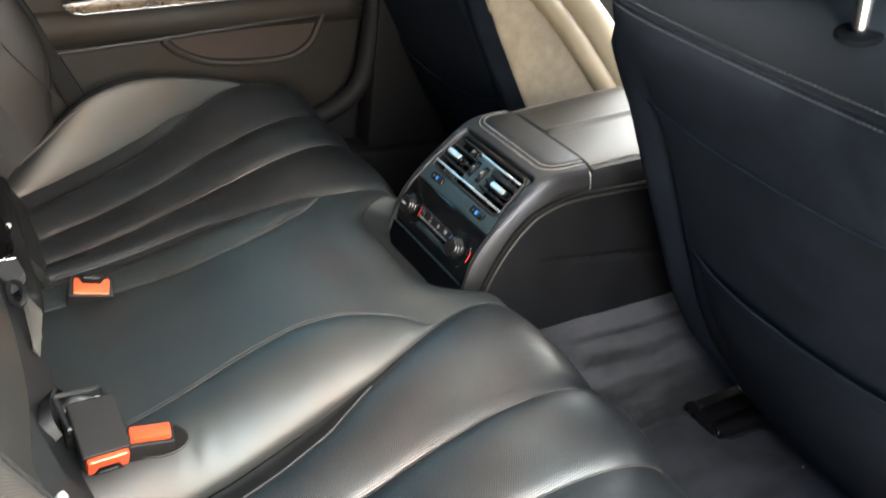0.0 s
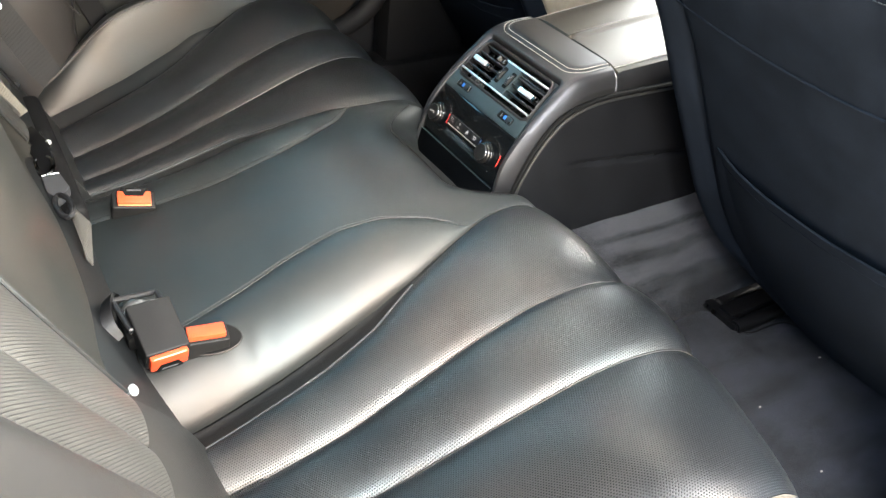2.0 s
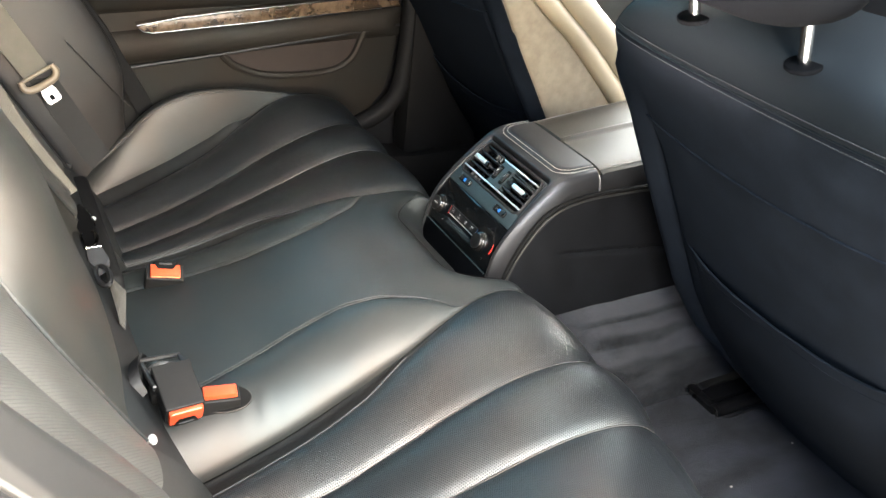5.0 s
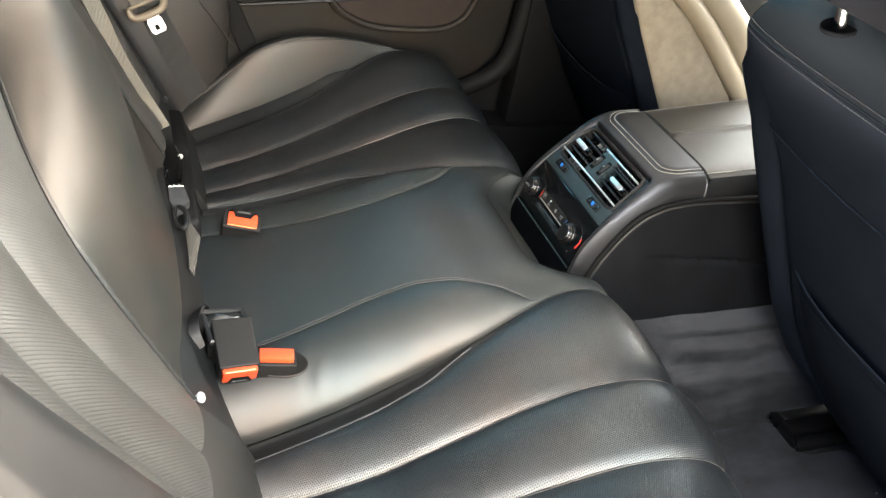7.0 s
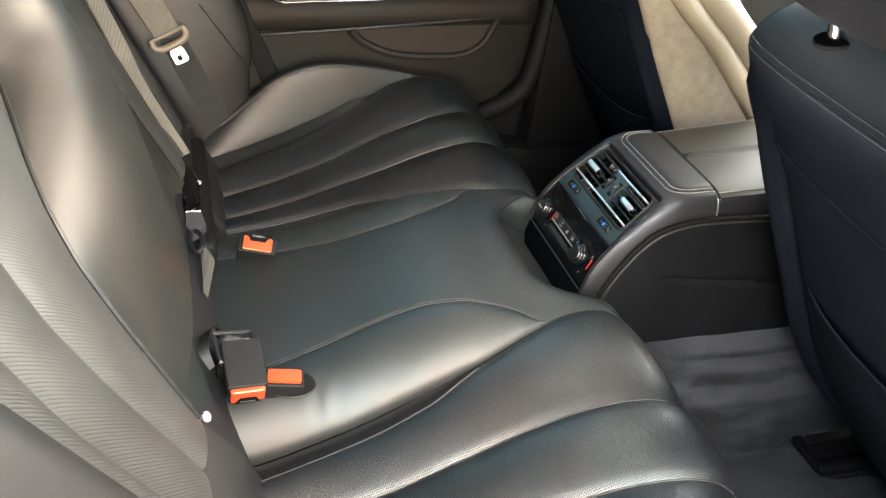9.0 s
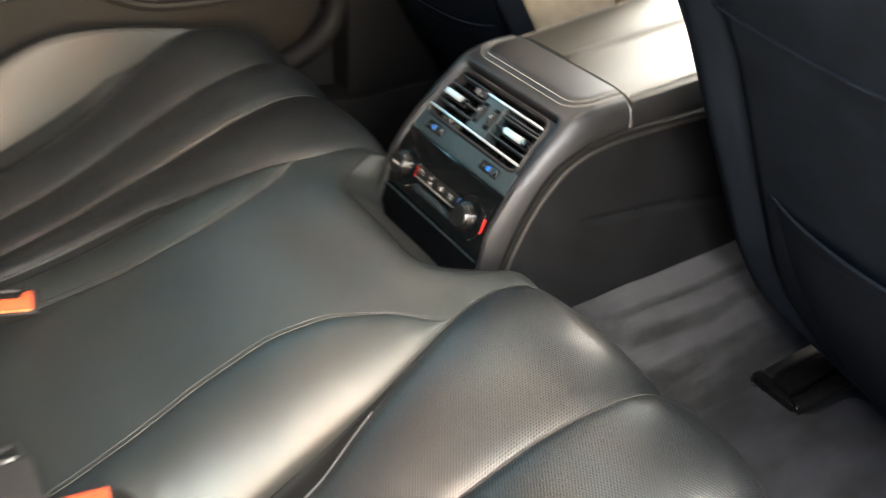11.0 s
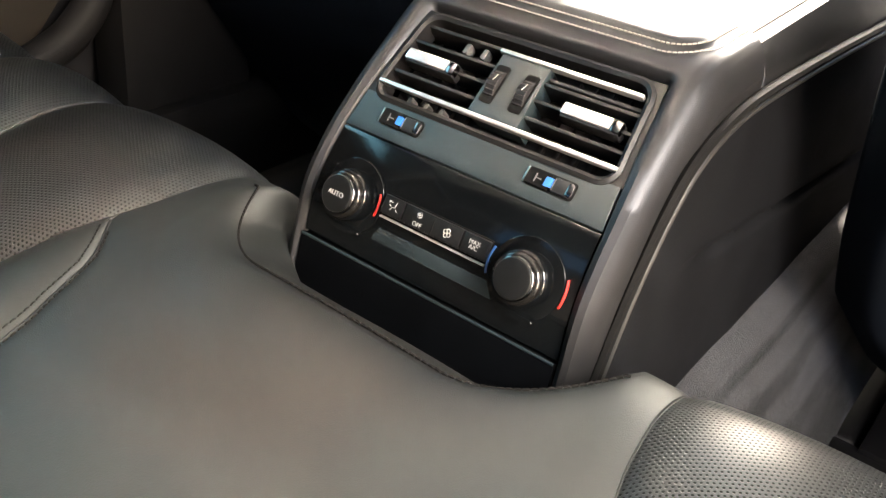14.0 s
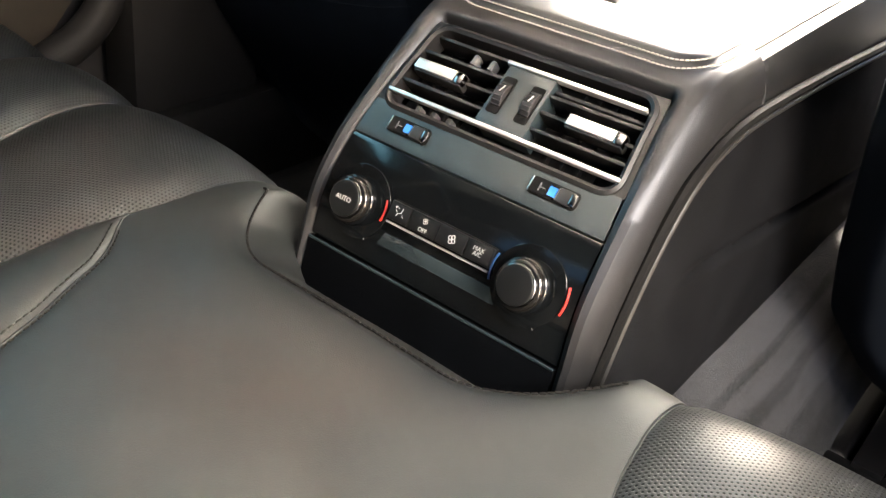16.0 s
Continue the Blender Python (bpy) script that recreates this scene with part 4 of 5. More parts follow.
def face_axes(w):
    """Up along the face, and out of it, at w."""
    up = Vector((float(np.interp(w + 0.004, FACE_W, FACE_X) - np.interp(w - 0.004, FACE_W, FACE_X)), 0, float(np.interp(w + 0.004, FACE_W, FACE_Z) - np.interp(w - 0.004, FACE_W, FACE_Z)))).normalized()
    return up, Vector((-up.z, 0, up.x))


def on_panel(y, w, n=0.0):
    return Vector((float(np.interp(w, FACE_W, FACE_X)), y, float(np.interp(w, FACE_W, FACE_Z)))) + face_axes(w)[1] * n


def panel_frame(w):
    """Local x to the near side, y up the face, z outwards."""
    up, out = face_axes(w)
    return Matrix((Vector((0, -1, 0)), up, out)).transposed()


def pbox(y, w, n, size, bevel=0.0, bm=None, spin=0.0):
    return box(on_panel(y, w, n), size, bevel, panel_frame(w).to_4x4() @ Matrix.Rotation(spin, 4, 'Z'), bm)


def pdisc(y, w, n, r, depth, seg=40, bevel=0.0):
    """A short cylinder standing on the face; w is where its axis leaves it."""
    up, out = face_axes(w)
    return disc(on_panel(y, w) + out * n, out, r, depth, seg, bevel)


def rounded(w, h, r, n=6, taper=0.0):
    """A rounded rectangle's outline; taper narrows its upper edge."""
    out = []
    for cx, cy, a0 in ((w / 2 - r, h / 2 - r, 0), (-w / 2 + r, h / 2 - r, 90), (-w / 2 + r, -h / 2 + r, 180), (w / 2 - r, -h / 2 + r, 270)):
        for k in range(n + 1):
            a = radians(a0 + 90 * k / n)
            x, y = cx + r * math.cos(a), cy + r * math.sin(a)
            out.append((x * (1 - taper * (y / h + 0.5)), y))
    return out


def bend(own, y, w):
    """Lays a flat piece on the curved face, cutting it into strips first."""
    lo, hi = min(v.co.y for v in own.verts), max(v.co.y for v in own.verts)
    for k in range(1, int((hi - lo) / 0.007) + 1):
        cut = lo + 0.007 * k
        if cut < hi - 0.001:
            bmesh.ops.bisect_plane(own, geom=[*own.verts, *own.edges, *own.faces], plane_co=(0, cut, 0), plane_no=(0, 1, 0))
    for v in own.verts:
        v.co = on_panel(y - v.co.x, w + v.co.y, v.co.z)
    return own


def plate(outline, y, w, n0, n1, bevel=0.0):
    """A slab on the rear face with the given outline, from height n0 to n1."""
    return bend(prism(outline, 'z', n0, n1, bevel), y, w)


def ring_plate(outer, inner, y, w, n0, n1, crown=0.0):
    """A frame between two outlines of equal point count; crown rounds its front."""
    own = bmesh.new()
    middle = [((a[0] + b[0]) / 2, (a[1] + b[1]) / 2) for a, b in zip(outer, inner)]
    L = []
    for o, i in ((outer, n0), (outer, n1), (middle, n1 + crown), (inner, n1), (inner, n0)):
        L.append([own.verts.new((a, b, i)) for a, b in o])
    for a, b in zip(L, L[1:] + L[:1]):
        for k in range(len(a)):
            own.faces.new((a[k], a[(k + 1) % len(a)], b[(k + 1) % len(a)], b[k]))
    bmesh.ops.recalc_face_normals(own, faces=own.faces)
    return bend(own, y, w)


def lettering(name, body, y, w, n, size, parent, mat, label=""):
    cu = bpy.data.curves.new(name, 'FONT')
    cu.body, cu.size, cu.align_x, cu.align_y = body, size * UNIT, 'CENTER', 'CENTER'
    cu.extrude = 0.0001
    cu.space_line = 0.8
    tmp = bpy.data.objects.new(name, cu)
    me = bpy.data.meshes.new_from_object(tmp)
    bpy.data.objects.remove(tmp)
    up, out = face_axes(w)
    me.transform(Matrix.Translation((on_panel(y, w) + out * n - ROOT[parent]) * UNIT) @ panel_frame(w).to_4x4())
    me.materials.append(mat)
    ob = new(name, me)
    ob.parent = parent
    ROOT[ob] = ROOT[parent]
    return tagged(ob, label)


# half width of the face between the leather frames, and the roll of those frames
FACE_EDGE = table([(-0.12, 0.1180), (0.0, 0.1165), (0.05, 0.1140), (0.089, 0.1120), (0.13, 0.1080), (0.17, 0.1030), (0.195, 0.1010), (0.215, 0.1030), (0.24, 0.1060), (0.35, 0.1060)], 0.01)
FRAME_OUT = table([(-0.12, 0.1350), (0.05, 0.1330), (0.13, 0.1325), (0.35, 0.1320)], 0.02)
FRAME_ROLL = [(-0.10, -0.012), (0.0, -0.001), (0.10, 0.0035), (0.32, 0.0058), (0.58, 0.0040), (0.78, -0.0025), (0.92, -0.0110), (1.0, -0.0230), (1.0, -0.0330), (0.92, -0.0430)]
ROLL_F, ROLL_H = [f for f, h in FRAME_ROLL], [h for f, h in FRAME_ROLL]
PAD_X, PAD_Y = 0.0760, 0.1095


def pad_inside(x, y):
    """How far a spot lies inside the stitched pad on the console's top."""
    r = 0.030
    qx, qy = max(0.0, PAD_X + r - x), max(0.0, abs(y) - (PAD_Y - r))
    return r - math.hypot(qx, qy) if qx or qy else r


def console_top(y, w):
    e, o = FACE_EDGE(w), FRAME_OUT(w)
    f = (abs(y) - e) / (o - e)
    h = float(np.interp(f, ROLL_F[:8], ROLL_H[:8])) if f > -0.1 else -0.012
    if f < 0.32:
        h += (0.0058 - h) * smoothstep(0.1965, 0.2070, w)
    p = on_panel(y, w)
    d = pad_inside(p.x, y)
    h += 0.0038 * smoothstep(0.0, 0.012, d) - 0.0012 * math.exp(-(d / 0.0022) ** 2)
    return on_panel(y, w, h)


def console():
    con = thing("centre_console", (0.3, 0, 0.2), "black leather centre console with rear air vents and climate panel", "console")
    # leather frame: sweeps up both sides of the rear face, and over the top as one skin
    for s in (-1, 1):
        rows = []
        for w in np.linspace(float(FACE_W[0]), 0.1965, 60):
            e, o = FACE_EDGE(w), FRAME_OUT(w)
            rows.append([on_panel(s * (e + (o - e) * f), w, h) for f, h in FRAME_ROLL])
        part("side_frame", rows_sheet(rows, (-0.5, s, 0.5)), M_CAP, con, "smooth leather covered frame")
    def skin(u, v):
        w = 0.1965 + (W_TOP - 0.1965) * u
        s = 2 * v - 1
        return console_top(FRAME_OUT(w) * s, w)
    bm = grid(skin, 44, 150, (0, 0, 1))
    for s in (-1, 1):
        rows = [[console_top(s * FRAME_OUT(w), w)] + [on_panel(s * (FRAME_OUT(w) - d), w, h) for d, h in ((0.0, -0.033), (0.003, -0.043))] for w in np.linspace(0.1965, W_TOP, 30)]
        rows_sheet(rows, (0, s, 0), bm)
    bmesh.ops.remove_doubles(bm, verts=bm.verts, dist=0.00005)
    part("rear_cap", bm, M_CAP, con, "padded grey-black leather cap behind the armrest lid")
    def pad_outline(inset):
        xr, yr, r = PAD_X + inset, PAD_Y - inset, 0.030 - inset
        pts = [(0.1435, -yr), (xr + r, -yr)]
        pts += [(xr + r - r * math.sin(a), -yr + r - r * math.cos(a)) for a in np.linspace(0, math.pi / 2, 10)]
        pts += [(xr + r - r * math.cos(a), yr - r + r * math.sin(a)) for a in np.linspace(0, math.pi / 2, 10)]
        pts += [(0.1435, yr)]
        dense = []
        for a, b in zip(pts, pts[1:]):
            dense += [(a[0] + (b[0] - a[0]) * k / 6, a[1] + (b[1] - a[1]) * k / 6) for k in range(6)]
        return [console_top(y, float(np.interp(x, FACE_X[140:], FACE_W[140:]))) + Vector((-0.0002, 0, 0.0007)) for x, y in dense]
    for inset in (-0.0034, 0.0044):
        part("stitching", stitches(pad_outline(inset), 0.0036, 0.0025, 0.00065), M_STITCH, con, "pale seam stitching")
    # armrest lid
    def lid(u, v):
        x = 0.1490 + 0.57 * u
        s = 2 * v - 1
        y = 0.120 * s + 0.055 * u * v
        e = 1 - abs(s) ** 7
        ridge = 0.0040 * math.exp(-((y - 0.012 - 0.03 * u) / 0.0055) ** 2) * smoothstep(0.153, 0.172, x) + 0.0022 * smoothstep(0.004, 0.016, y - 0.03 * u)
        lip = -0.008 * (1 - smoothstep(0.149, 0.156, x)) ** 2
        return Vector((x, y, 0.4975 + 0.0085 * e + ridge + lip + 0.012 * math.sin(u * math.pi * 0.7)))
    lid_ob = part("armrest_lid", grid(lid, 80, 90, (0, 0, 1)), M_LID, con, "padded leather armrest lid with a middle ridge")
    for s in (-1, 1):
        rows = [[Vector((x, s * 0.1200 + d, 0.4975 + 0.012 * math.sin((x - 0.149) / 0.57 * math.pi * 0.7) - 0.008 * (1 - smoothstep(0.149, 0.156, x)) ** 2)), Vector((x, s * 0.1250 + d, 0.4910)), Vector((x, s * 0.1290 + d, 0.478)), Vector((x, s * 0.1300 + d, 0.468)), Vector((x, s * 0.1290, 0.450))] for x, d in ((x, 0.055 * (x - 0.149) / 0.57 if s > 0 else 0.0) for x in np.linspace(0.149, 0.719, 40))]
        part("lid_side", rows_sheet(rows, (0, s, 0)), M_FRAME, lid_ob)
        line = [lid(u, 0.5 + s * 0.462) + Vector((0, 0, 0.0006)) for u in np.linspace(0.012, 1, 60)]
        part("stitching", stitches(line, 0.0036, 0.0025, 0.00065), M_STITCH, lid_ob, "pale seam stitching")
    # side walls below the bright piping line
    line = [(-0.072, 0.215), (-0.056, 0.262), (-0.037, 0.312), (-0.018, 0.357), (0.004, 0.394), (0.025, 0.420), (0.050, 0.440), (0.09, 0.454), (0.15, 0.459), (0.31, 0.455), (0.53, 0.445), (0.75, 0.44)]
    line = [(p.x, p.z) for p in curve([(a, 0, b) for a, b in line], 80)]
    for s in (-1, 1):
        rows = []
        for x, z in line:
            col = []
            for k in range(71):
                t = k / 70
                zz = z + (0.20 - z) * t
                dent = -0.006 * math.exp(-((zz - (0.362 - 0.13 * x)) / 0.0045) ** 2) * smoothstep(0.05, 0.12, x)
                col.append(Vector((x, s * (0.1290 + 0.012 * t + 0.004 * math.sin(t * math.pi) + dent), zz)))
            rows.append(col)
        wall = part("side_wall", rows_sheet(rows, (0, s, 0)), M_SIDE, con, "grained matt black console side")
        # piping in paler leather for the highlight along it
        part("piping", tube([Vector((x, s * 0.1366, z)) for x, z in line], 0.0024, 8), M_LEATHER_SOFT, wall)
        # black bar stands in for shade in the gap beside the frame
        part("groove", tube([Vector((x - 0.0072 * (1 - smoothstep(0.03, 0.12, x)), s * 0.1345, z + 0.0016 + 0.0050 * smoothstep(-0.03, 0.08, x))) for x, z in line], 0.0046, 8), M_DARK, wall, "black bar standing in for the shaded gap beside the piping")
        part("joint_strip", tube([(0.1470, s * 0.1190, 0.4955), (0.1470, s * 0.1250, 0.4905), (0.1470, s * 0.1292, 0.478), (0.1470, s * 0.1300, 0.460)], 0.0034, 8), M_JOINT, con, "grey joint strip")
    core = [(p.x + 0.016, p.z - 0.018) for p in FACE[40::4]] + [(0.70, 0.475), (0.70, 0.20), (-0.06, 0.20)]
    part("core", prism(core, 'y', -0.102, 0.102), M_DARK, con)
    # the bottom skirt of the rear panel
    part("foot_strip", plate([(-0.1185, -0.100), (0.1185, -0.100), (0.1165, -0.001), (-0.1165, -0.001)], 0, 0, -0.012, 0.0050, 0.002), M_HEADREST, con, "matt black foot strip")
    # paler bar stands in for the highlight on the strip's edge
    part("foot_edge", tube([on_panel(-0.1155, -0.0012, 0.0046), on_panel(0.1155, -0.0012, 0.0046)], 0.0012, 6), M_MATT, con)
    climate_panel(con)
    vents(con)
    return con


def climate_panel(con):
    face = part("climate_panel", plate([(-0.1165, 0.001), (0.1165, 0.001), (0.1122, 0.0885), (-0.1122, 0.0885)], 0, 0, -0.010, 0.002, 0.0012), M_GLOSS, con, "piano black rear climate control panel")
    for s in (-1, 1):
        y, w = s * -0.0775, 0.0425
        # dished seat, waisted barrel, chrome ring and cap of each rotary control
        collar = part("knob_collar", pdisc(y, w, 0.0012, 0.0285, 0.0012, 56, 0.0005), M_GLOSS, face, "shallow gloss black dish")
        knob = part("knob", pdisc(y, w, 0.003, 0.0195, 0.010, 56, 0.003), M_GLOSS, collar, "round gloss black rotary control")
        part("barrel", pdisc(y, w, 0.011, 0.0178, 0.007, 56, 0.003), M_SMOKE, collar, "smoked glossy barrel")
        part("chrome_ring", pdisc(y, w, 0.0175, 0.0150, 0.0030, 56, 0.0014), M_BLACKCHROME, collar, "dark polished chrome ring")
        part("cap", pdisc(y, w, 0.0188, 0.0138, 0.0028, 56, 0.0010), M_BUTTON, collar, "flat black push cap")
        a = radians(-60)
        tick = [on_panel(y - k * math.cos(a), w + k * math.sin(a), 0.0036) for k in (0.0262, 0.0292)]
        part("pointer", tube(tick, 0.00035, 5), M_PRINT, face, "fine white pointer")
        for q, r in ((-1, 0.0302), (1, 0.0302)) if s > 0 else ((1, 0.0255),):
            arc = [on_panel(y + q * -r * math.cos(b), w + 0.001 + r * math.sin(b), 0.0028) for b in np.linspace(-0.30, 0.34, 11)]
            part("temperature_mark", tube(arc, 0.0010 if q > 0 else 0.0008, 6), M_RED if q > 0 else M_DEEPBLUE, face, "red mark" if q > 0 else "blue mark")
    lettering("lettering", "AUTO", 0.0775, 0.0425, 0.0220, 0.0052, face, M_WHITE, "white word AUTO")
    # button bar
    bar = part("button_bar", plate([(-0.047, -0.0085), (0.047, -0.0085), (0.047, 0.0085), (-0.047, 0.0085)], 0, 0.0475, 0.001, 0.0035, 0.001), M_DARK, face)
    for k, (y0, y1) in enumerate(((0.0465, 0.0275), (0.0265, -0.0245), (-0.0255, -0.0465))):
        b = part("button", pbox((y0 + y1) / 2, 0.0480, 0.0045, (y0 - y1, 0.0140, 0.004), 0.0008), M_BUTTON, bar)
        if k == 1:
            part("button_joint", pbox(0.0005, 0.0480, 0.0064, (0.0006, 0.0130, 0.0006)), M_DARK, b)
    part("bright_line", pbox(0, 0.0388, 0.0042, (0.0930, 0.0013, 0.002)), M_CHROME, face, "thin bright line under the buttons")
    lettering("lettering", "OFF", 0.0130, 0.0442, 0.0067, 0.0046, bar, M_WHITE, "white word OFF")
    lettering("lettering", "MAX\nA/C", -0.0355, 0.0482, 0.0067, 0.0044, bar, M_WHITE, "white words MAX A/C")
    # symbols: seat with arrows, small fan, large fan
    bm = bmesh.new()
    for path in (((0.0345, 0.0518), (0.0352, 0.0480), (0.0380, 0.0473), (0.0388, 0.0452)), ((0.0412, 0.0515), (0.0380, 0.0508)), ((0.0405, 0.0490), (0.0388, 0.0480)), ((0.0395, 0.0515), (0.0412, 0.0515), (0.0408, 0.0500)), ((0.0340, 0.0470), (0.0325, 0.0455))):
        tube([on_panel(y, w, 0.0067) for y, w in path], 0.0003, 5, bm)
    part("airflow_symbol", bm, M_WHITE, bar, "white airflow symbol")
    for y, w, r in ((0.0130, 0.0508, 0.0022), (-0.0125, 0.0478, 0.0033)):
        bm = bmesh.new()
        for k in range(4):
            a = k * math.pi / 2 + 0.4
            loop = [on_panel(y + r * (0.55 * math.cos(a) + 0.42 * math.cos(t)), w + r * (0.55 * math.sin(a) + 0.42 * math.sin(t)), 0.0068) for t in np.linspace(0, 2 * math.pi, 13)]
            tube(loop, r * 0.085, 5, bm, caps=False)
        part("fan_symbol", bm, M_WHITE, bar, "white fan symbol")
    part("display_strip", plate([(-0.0515, -0.0055), (0.0585, -0.0055), (0.0515, 0.0055), (-0.0455, 0.0055)], 0, 0.0245, 0.0015, 0.0030, 0.0006), M_GLASS_BUTTON, face, "dark smoked display strip")


def vents(con):
    # slate plate below one wide rounded opening
    def opening(grow, r):
        return [(a, b) for a, b in rounded(0.204 + 2 * grow, 0.0735 + 2 * grow, r, 8, taper=0.075)]
    C = 0.1570
    outer_edge = []
    for a, b in opening(0, 0.012):
        k = max(abs(a) / 0.102, abs(b) / 0.03675)
        half = float(np.interp(b / 0.03675, [-1, 1], [0.1120, 0.1010]))
        a2, b2 = a / k, b / k
        outer_edge.append((max(-half, min(half, a2 * half / 0.102)), b2 * 0.0415 / 0.03675 if b2 > 0 else b2 * 0.0365 / 0.03675 - 0.0005))
    sur = part("vent_surround", ring_plate(outer_edge, opening(0, 0.012), 0, C, -0.016, 0.0015), M_PLASTIC, con, "black vent surround")
    part("lower_plate", plate([(-0.1120, -0.0155), (0.1120, -0.0155), (0.1090, 0.0155), (-0.1090, 0.0155)], 0, 0.1050, -0.01, 0.0026, 0.0010), M_MATT, sur, "slate grey plate")
    part("lip", ring_plate(opening(0.0042, 0.016), opening(-0.0012, 0.011), 0, C, -0.004, 0.0034, 0.0016), M_PLASTIC, sur, "rounded black rim of the vent opening")
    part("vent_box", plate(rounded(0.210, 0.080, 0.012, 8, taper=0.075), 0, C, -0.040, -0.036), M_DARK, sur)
    # bright bars along the lower and upper edge
    part("lower_bar", pbox(0.0, 0.1300, 0.0030, (0.2045, 0.0034, 0.006), 0.0012), M_CHROME, sur, "satin chrome bar")
    part("upper_bar", pbox(-0.0345, 0.1832, 0.0028, (0.1155, 0.0034, 0.006), 0.0012), M_CHROME, sur, "satin chrome bar")
    # middle block with two thumb wheels
    mid = part("middle_block", plate([(-0.0215, -0.0265), (0.0215, -0.0265), (0.0205, 0.0265), (-0.0205, 0.0265)], 0.0, 0.1570, -0.02, 0.0036, 0.0012), M_MATT, sur, "slate block between the vents")
    for y in (0.0125, -0.0125):
        part("wheel_slot", plate(rounded(0.0110, 0.0310, 0.0022), y, 0.1570, 0.0032, 0.0042), M_DARK, mid)
        wheel = part("thumb_wheel", disc(on_panel(y + 0.0042, 0.1575, -0.0045), (0, -1, 0), 0.0135, 0.0084, 36, 0.001), M_PLASTIC, mid, "ribbed black thumb wheel")
        for k in range(-3, 4):
            up, out = face_axes(0.1575)
            a = 0.26 * k
            at = on_panel(y, 0.1575, -0.0045) + (up * math.sin(a) + out * math.cos(a)) * 0.0134
            part("rib", box(at, (0.0078, 0.0009, 0.0009), 0.0, panel_frame(0.1575).to_4x4()), M_PLASTIC, wheel)
        part("wheel_mark", tube([on_panel(y - 0.0016, 0.1625, 0.0090), on_panel(y - 0.0002, 0.1570, 0.0097)], 0.00045, 5), M_WHITE, wheel, "white mark")
    for y, w in ((0.056, 0.1820), (0.040, 0.1820), (0.075, 0.1255), (0.060, 0.1255), (0.045, 0.1255)):
        tip = part("vane_tip", pbox(y, w - 0.0015, -0.009, (0.0050, 0.0095, 0.010), 0.0022), M_VANE, sur, "rounded end of a vertical vane")
    for s in (-1, 1):
        # louvres with a slider on the middle one
        for k, w in enumerate((0.1425, 0.1565, 0.1705)):
            part("louvre", pbox(s * 0.0600, w, -0.008, (0.078, 0.0030, 0.020), 0.001), M_PLASTIC, sur, "black vent louvre")
        part("louvre", pbox(0.0600 if s > 0 else -0.0600, 0.1865 if s > 0 else 0.1755, -0.010, (0.076, 0.0030, 0.020), 0.001), M_PLASTIC, sur, "black vent louvre")
        for k in range(5):
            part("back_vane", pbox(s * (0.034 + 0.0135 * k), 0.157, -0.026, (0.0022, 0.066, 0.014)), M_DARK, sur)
        sl = part("slider", pbox(s * 0.0685, 0.1555, 0.0015, (0.046, 0.0125, 0.013), 0.0035), M_PLASTIC, sur, "vent slider with satin chrome face")
        part("slider_face", pbox(s * 0.0685 + 0.0035, 0.1560, 0.0072, (0.0375, 0.0088, 0.004), 0.0012), M_CHROME, sl, "satin chrome slider face")
        part("slider_end", pbox(s * 0.0685 - 0.0195, 0.1555, 0.0050, (0.0080, 0.0100, 0.008), 0.0030), M_BLACKCHROME, sl, "rounded dark chrome end")
        # small temperature thumb wheel in the slate plate
        y = s * 0.0650 + 0.0008
        slot = part("slot", plate(rounded(0.0385, 0.0130, 0.003), y, 0.1055, 0.0022, 0.0032), M_DARK, sur)
        wheel = part("slot_wheel", pbox(y - 0.0095, 0.1055, 0.0034, (0.0135, 0.0105, 0.004), 0.001), M_PLASTIC, slot)
        part("slot_cap", pbox(y - 0.0160, 0.1055, 0.0045, (0.0050, 0.0095, 0.0035), 0.0018), M_BLACKCHROME, slot)
        part("slot_glass", pbox(y + 0.009, 0.1055, 0.0034, (0.018, 0.0105, 0.002)), M_DARK, slot)
        part("blue_mark", pbox(y + 0.0004, 0.1055, 0.0050, (0.0058, 0.0066, 0.001)), M_BLUE, slot, "blue temperature mark")
        part("white_mark", pbox(y + 0.0110, 0.1055, 0.0046, (0.0008, 0.006, 0.0008)), M_DIM, slot)
        part("white_mark", pbox(y + 0.0090, 0.1055, 0.0046, (0.005, 0.0008, 0.0008)), M_DIM, slot)
        part("white_mark", pbox(y - 0.0036, 0.1055, 0.0052, (0.0007, 0.0085, 0.0008)), M_DIM, slot)
        part("slot_rim", pbox(y + 0.0185, 0.1055, 0.0036, (0.0016, 0.0115, 0.0022), 0.0005), M_POST, slot)


console()


# ---- front seats ----
SEAT_Y = -0.52


